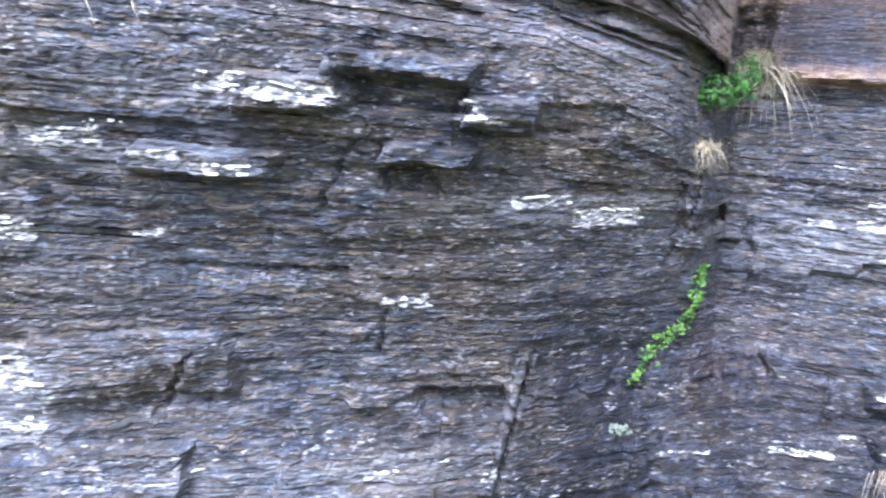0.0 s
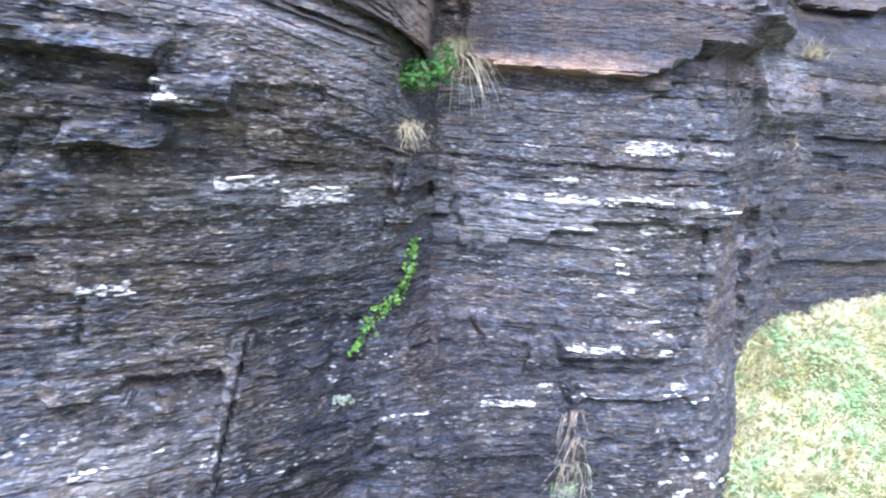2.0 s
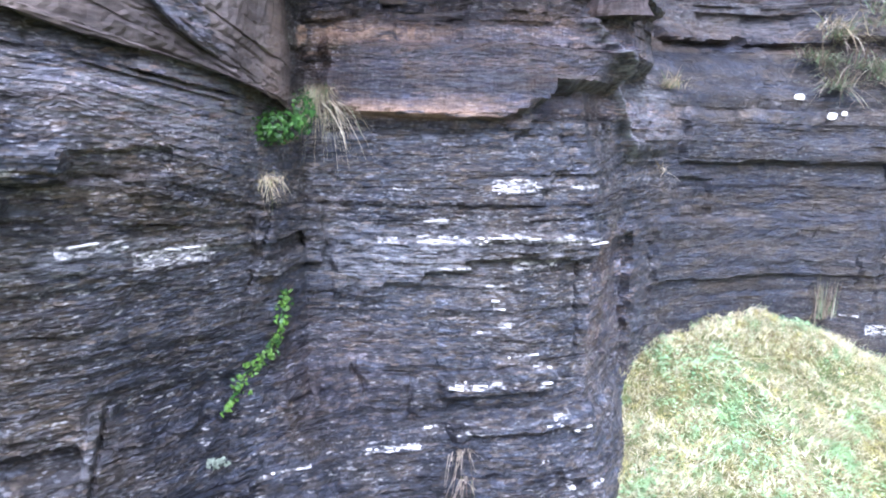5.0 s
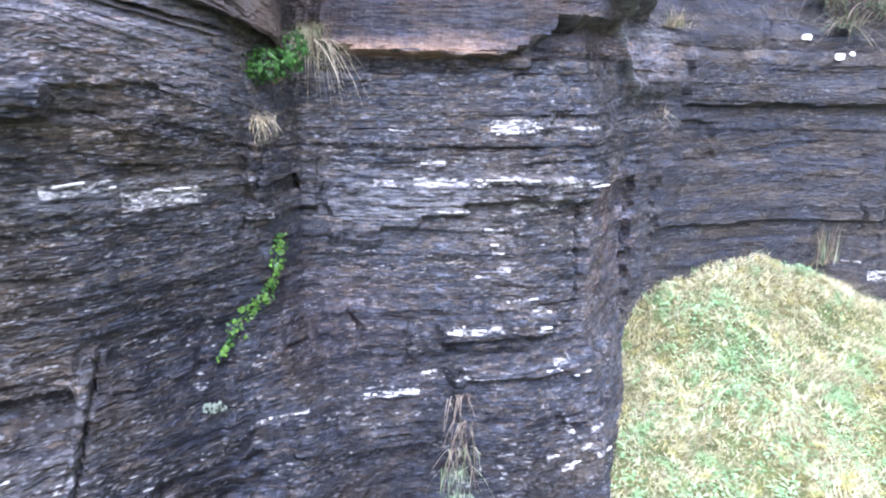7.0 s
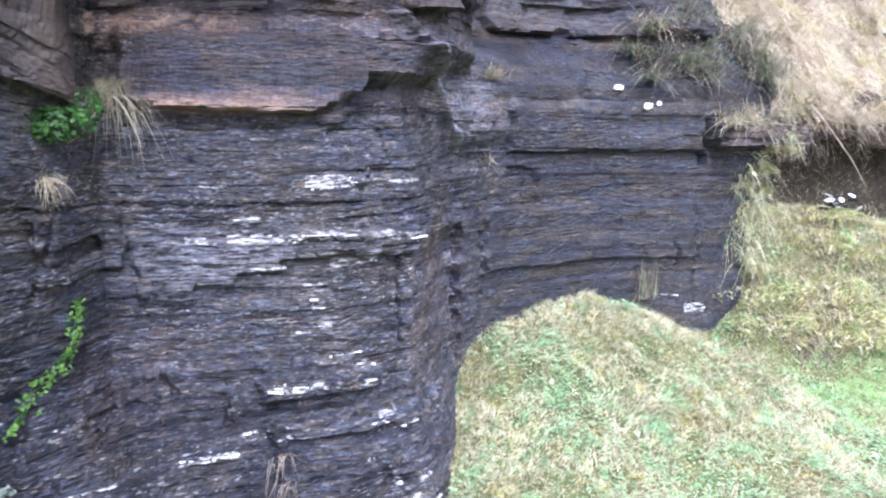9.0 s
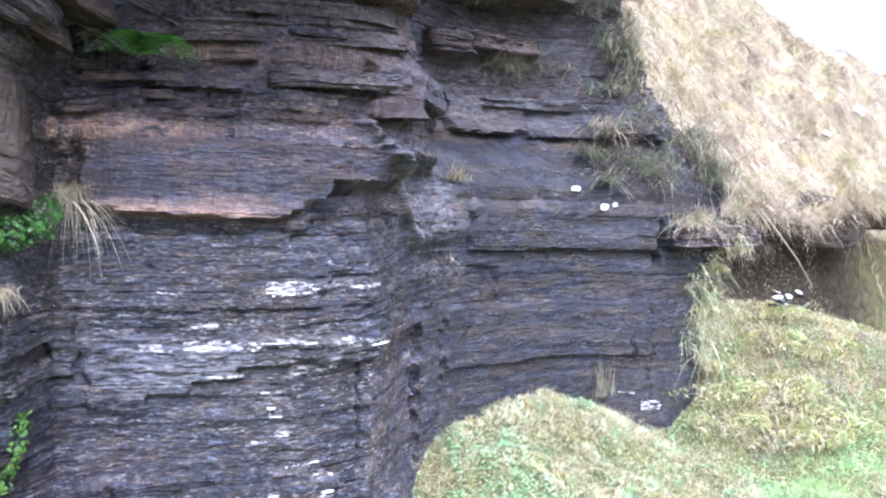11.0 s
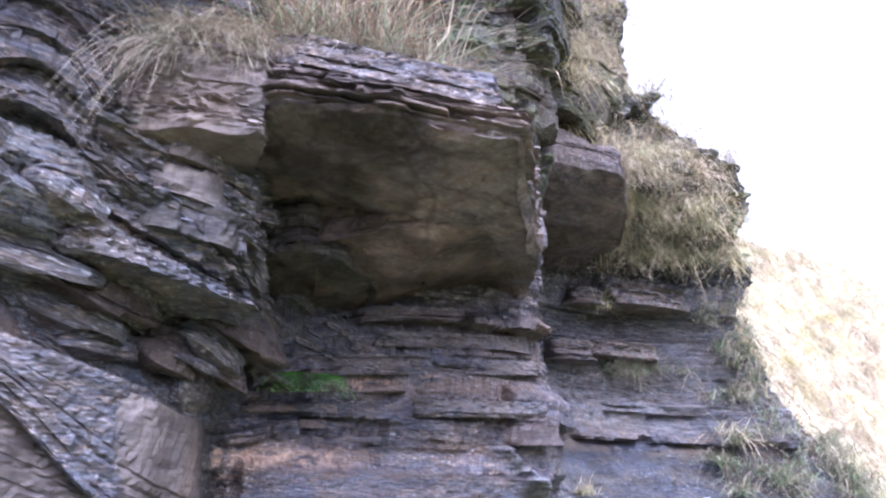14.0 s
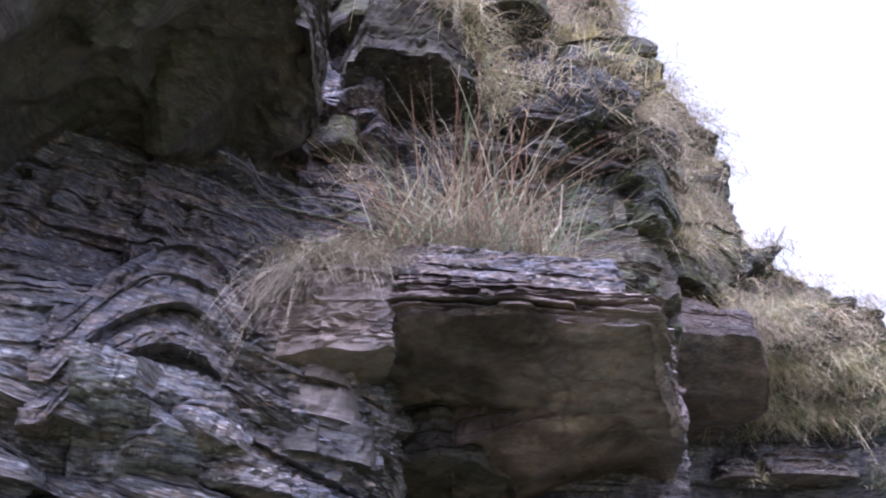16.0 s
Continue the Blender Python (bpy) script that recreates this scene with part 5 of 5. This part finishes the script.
# pale blades here carry the glare of the sky in their colour
for k in range(12):
    q = k / 11
    tuft(8400 + k, 1.02 + 0.24 * q, 2.12 + 0.2 * q, 4.66 - 0.5 * q, 50, 0.2, 0.8, BLEACHED if k % 3 else DRY, "withered grass hanging down the edge of the upper block", 150, 0.9, 0.0034, (-0.8, 0.8), 0.05, 8)
    tuft(8430 + k, 0.66 + 0.4 * q, 2.12 + 0.05 * q, 4.6 + 0.05 * math.sin(5 * q), 44, 0.2, 0.8, BLEACHED, "withered grass hanging over the upper block", 185, 0.9, 0.0034, (-0.8, 0.8), 0.05, 8)
BOULDERS = []
for k in range(4):
    r = np.random.default_rng(170 + k)
    a = (np.arange(7) + r.uniform(-0.3, 0.3, 7)) / 7 * 2 * np.pi
    ring = [(0.26 * math.cos(t) * r.uniform(0.75, 1.1), 0.2 * math.sin(t) * r.uniform(0.75, 1.1)) for t in a]
    BOULDERS.append(strata_block("rock_block", ring, lambda x, y: -0.07 + 0.2 * x, lambda x, y: 0.07 + 0.15 * x, 180 + k, SOOT, 0.045, 0.012, under=0.04, step=0.025, moss=0.7, rings=(8, 7)))
for k, (x, z, s) in enumerate([(0.6, 3.95, 1.1), (1.35, 4.35, 1.0), (1.75, 4.45, 1.1), (2.2, 4.3, 1.2), (0.7, 4.6, 1.5), (1.3, 4.8, 1.4), (2.0, 4.8, 1.3), (2.4, 3.8, 1.2), (2.9, 3.6, 1.0), (2.6, 4.0, 1.1), (2.2, 3.62, 1.0), (3.3, 3.4, 0.9)]):
    set_piece("rock_block", BOULDERS[k % 4], x, on_face(x, z, 0.04) + 0.1, z, s, s, s * rng.uniform(0.7, 1.3), face_yaw(x, z) * 0.5 + rng.normal(0, 15), rng.normal(4, 7), rng.normal(0, 8))

# grass in the bay, on its ledges and along the broken top
r = np.random.default_rng(77)
for x0, x1, z0, z1, count, mat, green, label in [(3.5, 4.5, 1.96, 2.3, 34, DULL, 30, "grey-green grass mat on a rock ledge"), (3.2, 3.66, 2.58, 2.62, 10, DULL, 30, "blue-green grass on a rock ledge"),
                                                 (3.62, 3.9, 2.25, 3.0, 26, DULL, 30, "grey weathered grass on the broken edge"), (3.55, 3.72, 2.24, 2.28, 3, DRY, 4, "small pale grass tuft in a bedding crack"), (3.0, 3.06, 2.93, 2.97, 2, DRY, 12, "small pale grass tuft on a ledge stone"), (3.95, 4.4, 1.72, 1.76, 9, DRY, 6, "dry grass on the plank-like ledge")]:
    for k in range(count):
        x, z = r.uniform(x0, x1), r.uniform(z0, z1)
        y = on_face(x, z, 0.06) - 0.015 if x < 4.15 else float(face_y(4.1, z)) - 0.04
        tuft(int(460 + 1000 * z) + k, x, y, z, 40, r.uniform(0.13, 0.3), 0.6, mat, label, 180, 1.3, 0.005, (-0.1, 1.3), 0.04, green)
for k in range(52):
    x = 2.74 + 0.043 * (k % 23) + r.normal(0, 0.03)
    z = 3.3 + 0.14 * (k // 23) - 0.04 * math.sin(2 * x) + r.normal(0, 0.03)
    tuft(8200 + k, x, on_face(x, z, 0.05) - 0.06, z, 60, r.uniform(0.16, 0.26), 0.75, DRY if k % 2 else BLEACHED, "yellow-green grass hanging from the ledge by the block", 180, 1.2, 0.004, (-0.4, 1.0), 0.05, 26)
for k in range(40):
    z = 0.95 + 0.055 * k
    x = float(np.interp(z, EDGE_Z, EDGE_X)) + r.uniform(-0.12, 0.05)
    tuft(8600 + k, x, float(face_y(min(x, 4.1), z)) - r.uniform(0.0, 0.06), z, 40, r.uniform(0.1, 0.24), 0.8, (DULL, DRY, BLEACHED)[k % 3] if z > 1.7 else LAWN, "dry grass fringing the broken edge of the rock", 180, 1.4, 0.004, (-0.6, 1.1), 0.05, 16)
top_grass = []
for k in range(460):
    z = r.uniform(3.15, 5.9)
    hi = float(np.interp(z, EDGE_Z, EDGE_X))
    x = r.uniform((2.1 if k % 3 else 0.6) if z < 4.1 else (0.7 if k % 2 else 1.7), hi + 0.08)
    if z < 3.5 and x < 2.95:
        x, z = max(x, 2.05), 3.5
    if x < 2.12 and z < 4.12 and k % 6 or 0.6 < x < 1.25 and 4.1 < z < 4.7:
        continue
    y = on_face(x, z, 0.04) if z > 3.55 or x > 2.95 else 2.62 + 0.25 * r.random()
    top_grass.append(((x, y + 0.01, z), (5000 + k, 58, r.uniform(0.13, 0.24) * (1.2 if z > 3.9 else 0.9), 0.9, r.uniform(0.5, 1.1), 0.0036, (-0.2, 1.1), 180 + r.normal(0, 30), 0.08)))
joined_tufts("cliff_top_grass", DULL, top_grass[::3], "long withered grass hanging from the broken cliff top")
# two thirds of the tufts take a paler colour that stands in for sky glare
joined_tufts("cliff_top_glare_grass", BLEACHED, top_grass[1::3] + top_grass[2::3], "long grass hanging from the broken cliff top, glare put into its pale colour")

# sticks and stems
def stick(name, points, radius, label):
    tagged(new(name, tube_mesh(name, points, radius, TWIG)), label, "twig")


stick("stick", [(4.42, 2.62, 1.83), (4.6, 2.6, 1.68), (4.76, 2.58, 1.53), (4.88, 2.56, 1.38)], 0.006, "bleached dead stem leaning over the bank")
stick("stick", [(4.2, 2.7, 1.78), (4.26, 2.66, 1.95), (4.3, 2.62, 2.08)], 0.004, "bleached dead stem standing on the ledge")
stick("twig", [(1.24, 1.9, 3.28), (1.30, 1.88, 3.38), (1.31, 1.86, 3.52)], 0.005, "forked white dead twig in the tussock")

# the undercut bank beside the rock: root soil, a lip of turf with hanging grass, white stones, moss cushions
part("bank_soil", strata_block("bank_soil", [(4.62, 3.2), (4.8, 3.06), (5.1, 3.12), (5.4, 3.0), (5.7, 3.1), (6.1, 3.02), (6.5, 3.16), (6.9, 3.2), (7.0, 3.6), (4.7, 3.7)],
     lambda x, y: 1.56 + 0.07 * (x - 5.2) + 0.05 * np.sin(5 * x), lambda x, y: 1.74 + 0.06 * (x - 5.2) + 0.1 * (y - 3.0) + 0.05 * np.sin(4 * x + 1), 61, EARTH, 0.05, 0.03, under=0.1, step=0.03), ground, "dark overhanging soil full of roots")
bank_grass = []
for k in range(130):
    x = r.uniform(4.75, 7.2)
    bank_grass.append(((x, 3.04 + 0.2 * r.random(), 1.76 + 0.06 * (x - 5.2) + 0.06 * math.sin(4 * x + 1) + 0.05 * r.random()), (2000 + k, 60, r.uniform(0.10, 0.24), 1.0, r.uniform(0.4, 0.9), 0.006, (-0.1, 1.1), 180 + r.normal(0, 20), 0.09)))
joined_tufts("bank_grass", BLEACHED, bank_grass, "dry grass hanging over the undercut bank")
for k in range(24):
    x, z = r.uniform(5.16, 5.66), r.uniform(1.1, 1.27)
    white = k % 2 == 0
    ob = new("bank_stone", plate_mesh("bank_stone", 800 + k, QUARTZ if white else SLATE, 8))
    ob.matrix_basis = pose(x, 3.0 + 0.1 * r.random(), z, r.normal(0, 25), r.normal(0, 16), r.normal(0, 30)) @ Matrix.Diagonal((r.uniform(0.02, 0.065) if white else r.uniform(0.05, 0.1), 0.06, r.uniform(0.007, 0.016) if white else r.uniform(0.012, 0.03), 1))
    tagged(ob, "white quartz stone in the bank" if white else "dark slate stone in the bank", "stone", "stones in the bank")
roots = []
for k in range(24):
    x = r.uniform(4.8, 6.6)
    roots.append(((x, 3.06 + 0.12 * r.random(), 1.6 + 0.06 * (x - 5.2)), (2400 + k, 8, r.uniform(0.08, 0.2), 1.2, 0.6, 0.003, (-1.2, 0.2), 180, 0.06)))
joined_tufts("hanging_roots", DULL, roots, "thin brown roots hanging under the turf lip")


def turf_top(x, y):
    near = (np.abs(x - 4) < 8) & (np.abs(y - 3) < 6)
    return ground_z(x, y) + near * (0.08 * fbm(23, x * 3.3, y * 3.3, 4) + 0.05 * fbm(24, x * 10, y * 10, 3))


def cushion(seed, x, y, z, w, h):
    """A moss cushion: a low uneven dome set with short blades."""
    rr = np.random.default_rng(seed)
    n = 650
    a, q = rr.uniform(-np.pi, np.pi, n), np.sqrt(rr.random(n))
    px, py = q * np.cos(a) * w, q * np.sin(a) * w * 0.7
    pz = h * np.sqrt(np.maximum(0, 1 - q * q)) * (0.8 + 0.8 * fbm(seed, px * 9 + 3, py * 9 + 3, 3))
    v, f = ribbons(np.column_stack([px, py, pz]), a, rr.uniform(-0.2, 1.1, n), rr.uniform(0.02, 0.06, n), rr.uniform(0.006, 0.012, n), rr.uniform(0.1, 0.7, n), 2, rr.uniform(-1, 1, n))
    ob = new("moss_cushion", mesh_of("moss_cushion", v, f, CUSHION, True))
    ob.location = (x, y, z)
    tagged(ob, "yellow-green moss cushion on the bank", "moss", "moss cushions", "stuff")


for k in range(30):
    x, y = r.uniform(4.3, 6.4), r.uniform(2.5, 3.15)
    cushion(900 + k, x, y, float(turf_top(np.array(x), np.array(y))) - 0.03, r.uniform(0.2, 0.4), r.uniform(0.05, 0.1))
for k in range(14):
    z = r.uniform(0.72, 1.6)
    x, y = float(np.interp(z, EDGE_Z, EDGE_X)) + r.uniform(-0.02, 0.3), r.uniform(2.86, 3.05)
    cushion(960 + k, x, y, z, r.uniform(0.07, 0.16), r.uniform(0.06, 0.13))
    tuft(980 + k, x, y - 0.03, z + 0.05, 40, r.uniform(0.08, 0.18), 0.9, LAWN if k % 2 else DULL, "mossy grass hanging beside the rock edge", 180, 1.3, 0.004, (-0.5, 0.9), 0.05)

lush = []
for k in range(300):
    x = r.uniform(4.1, 6.4)
    y = 2.36 + 0.1 * math.sin(1.3 * x) + r.normal(0, 0.1)
    lush.append(((x, y, float(turf_top(np.array(x), np.array(y)))), (7900 + k, 34, r.uniform(0.04, 0.09), 1.0, r.uniform(0.3, 0.9), 0.0034, (0.2, 1.3), None, 0.06)))
joined_tufts("lush_grass", PATHGREEN, lush, "lush green grass along the foot of the bank")
bank_tufts, drab_tufts = [], []
for k in range(330):
    x, y = r.uniform(4.35, 6.8), r.uniform(2.5, 3.15)
    z = float(turf_top(np.array(x), np.array(y)))
    row = ((x, y, z), (7600 + k, 30, r.uniform(0.06, 0.18), 1.0, r.uniform(0.5, 1.2), 0.0045, (-0.2, 1.1), 180 + r.normal(0, 40), 0.05))
    (bank_tufts if k % 3 else drab_tufts).append(row)
joined_tufts("bank_tufts", BLEACHED, bank_tufts, "straw tufts among the moss on the bank")
joined_tufts("withered_tufts", DULL, drab_tufts, "brown withered tufts among the moss on the bank")

# white crusts on the bay wall, pale lichen on the left face
for x, z, w, h in [(3.435, 1.91, 0.075, 0.032), (3.565, 1.812, 0.07, 0.04), (3.62, 1.828, 0.04, 0.025)]:
    ob = new("white_crust", plate_mesh("white_crust", int(x * 100), PADWHITE, 9))
    ob.matrix_basis = pose(x, on_face(x, z, 0.02) - 0.002, z, 90, 0, 0) @ Matrix.Diagonal((w, h, 0.02, 1))
    tagged(ob, "chalk-white crust patch on the slate", "lichen", "white crusts")
lichen = thing("lichen_patch", "grey-green leafy lichen on the slate", "lichen")
part("foliage", leaf_cloud("foliage", 61, (0.52, on_face(0.52, 0.69, 0.03), 0.69), (0.045, 0.015, 0.02), 60, 0.014, LICHEN), lichen)


# ---- turf: short moss and grass on the mound, long dry grass on the hill ----
def scatter(seed, n, x0, x1, y0, y1):
    r = np.random.default_rng(seed)
    return r, r.uniform(x0, x1, n), r.uniform(y0, y1, n)


r, x, y = scatter(81, 235000, 1.6, 6.3, 0.6, 3.3)
ragged = 0.5 * fbm(98, x * 1.5, y * 1.5, 4)
keep = (y < face_y(x, turf_top(x, y)) + 0.03) & (r.random(len(x)) < smooth01(0.3, 1.1, y + ragged) * smooth01(1.3, 1.7, x + ragged) * (1 - smooth01(5.6, 6.5, x + ragged)))
x, y = x[keep], y[keep]
n = len(x)
lump = fbm(82, x * 4, y * 4, 3)
ln = r.uniform(0.012, 0.045, n) * (0.9 + 1.2 * smooth01(0.0, 0.15, lump))
comb = 2 * np.pi * fbm(86, x * 2.5, y * 2.5, 3) * 3
v, f = ribbons(np.column_stack([x, y, turf_top(x, y) + 0.008 + 0.02 * smooth01(0.0, 0.15, lump)]), comb + r.normal(0, 0.9, n), r.uniform(0.0, 1.1, n), ln, r.uniform(0.002, 0.0042, n), r.uniform(0.1, 0.7, n), 2, r.uniform(-1, 1, n))
tagged(new("mound_grass", mesh_of("mound_grass", v, f, LAWN, True)), "short yellow-green moss and grass on the mound", "grass", kind="stuff")
fringe = []
for k in range(420):
    y = r.uniform(0.9, 2.75)
    x = r.uniform(1.92, 2.3) if k % 2 else r.uniform(2.0, 4.1)
    if k % 2 == 0:
        y = float(face_y(x, 0.75)) - r.uniform(0.02, 0.3)
    z = float(turf_top(np.array(x), np.array(y)))
    fringe.append(((x, y, z - 0.01), (7000 + k, 26, r.uniform(0.05, 0.13), 1.5, r.uniform(0.3, 0.8), 0.003, (0.1, 1.4), None, 0.035)))
joined_tufts("mound_fringe", LAWN, fringe, "longer pale grass along the crest of the mound")
r, x, y = scatter(87, 26000, 1.9, 5.4, 0.9, 3.2)
keep = (y < face_y(x, turf_top(x, y)) - 0.02) & (fbm(88, x * 5 + 3, y * 5 + 3, 3) > 0.07)
x, y = x[keep], y[keep]
n = len(x)
v, f = ribbons(np.column_stack([x, y, turf_top(x, y) + r.uniform(0.008, 0.035, n)]), r.uniform(-np.pi, np.pi, n), r.uniform(-0.1, 0.6, n), r.uniform(0.014, 0.03, n), r.uniform(0.008, 0.016, n), r.uniform(0.0, 0.3, n), 2)
tagged(new("mound_herbs", mesh_of("mound_herbs", v, f, HERB, True)), "small mint-green herb leaves in the turf of the mound", "plant", kind="stuff")
r, x, y = scatter(83, 1500, 1.9, 5.2, 0.9, 3.2)
keep = (y < face_y(x, turf_top(x, y)) - 0.02)
x, y = x[keep], y[keep]
n = len(x)
v, f = ribbons(np.column_stack([x, y, turf_top(x, y) + 0.008]), r.uniform(-np.pi, np.pi, n), r.uniform(0.0, 0.35, n), r.uniform(0.06, 0.22, n), np.full(n, 0.0042), r.uniform(0.0, 0.3, n), 4)
tagged(new("straw_stems", mesh_of("straw_stems", v, f, DRY, True)), "pale straw stems lying on the mound", "grass", kind="stuff")

r, cx, cy = scatter(84, 2600, 4.2, 13.5, 3.15, 8.4)
keep = (cy > 3.5 - 0.3 * smooth01(6.4, 7.2, cx)) & (r.random(len(cx)) < 1.0 / (1 + 0.2 * np.maximum(0, cx - 7)))
cx, cy = cx[keep], cy[keep]
m = 34
n = len(cx) * m
clump = np.repeat(np.arange(len(cx)), m)
size = r.uniform(0.5, 1.3, len(cx))[clump]
x, y = cx[clump] + r.normal(0, 0.06, n) * size, cy[clump] + r.normal(0, 0.05, n) * size
lean = (radians(195) + r.normal(0, 0.35, len(cx)))[clump]
v, f = ribbons(np.column_stack([x, y, turf_top(x, y) - 0.01]), lean + r.normal(0, 0.25, n), r.uniform(-0.1, 0.9, n), r.uniform(0.12, 0.36, n) * size, r.uniform(0.004, 0.009, n), r.uniform(0.5, 1.2, n), 3, r.uniform(-1, 1, n))
tagged(new("hill_grass", mesh_of("hill_grass", v, f, BLEACHED, True)), "long bleached grass on the hillside", "grass", kind="stuff")

# pale stones in the hillside, and the far ridge
HILL_STONES = [(8.25, 4.7, 0.3), (8.65, 4.5, 0.2), (7.6, 4.2, 0.13)]
for k, (x, y, s) in enumerate(HILL_STONES):
    ob = new("hill_stone", strata_block("hill_stone", [(-0.5, -0.2), (-0.2, -0.35), (0.3, -0.3), (0.5, 0.0), (0.25, 0.3), (-0.35, 0.25)], -0.12, lambda a, b: 0.22 - 0.3 * a * a, 700 + k, QUARTZ, 0.1, 0.03, step=0.06, under=0.05))
    ob.matrix_basis = pose(x, y, float(turf_top(np.array(x), np.array(y))) + 0.1 * s, 35, 8 * k, 20 * k) @ Matrix.Diagonal((s, s, s, 1))
    tagged(ob, "pale weathered stone in the hillside grass", "stone", "stones on the hill")
far_x, far_t = np.linspace(-250, 250, 60), np.linspace(0, 1, 6)
ridge = 78 + 10 * np.sin(far_x * 0.013) + 14 * fbm(95, far_x * 0.02 + 9, far_x * 0 + 4, 4)
verts = np.stack([np.stack([620 - 0.9 * far_x + 90 * q, 340 + far_x * 1.6 + 60 * q, -15 + (ridge + 15) * np.sin(q * np.pi / 2)], -1) for q in far_t])
tagged(new("far_ridge", mesh_of("far_ridge", verts.reshape(-1, 3), grid_faces(6, 60), spot_material("far_moor", (0.10, 0.12, 0.15), (0.18, 0.2, 0.24), 0.05, 0.95), True)), "distant blue-grey moor ridge", "hill", kind="structure")
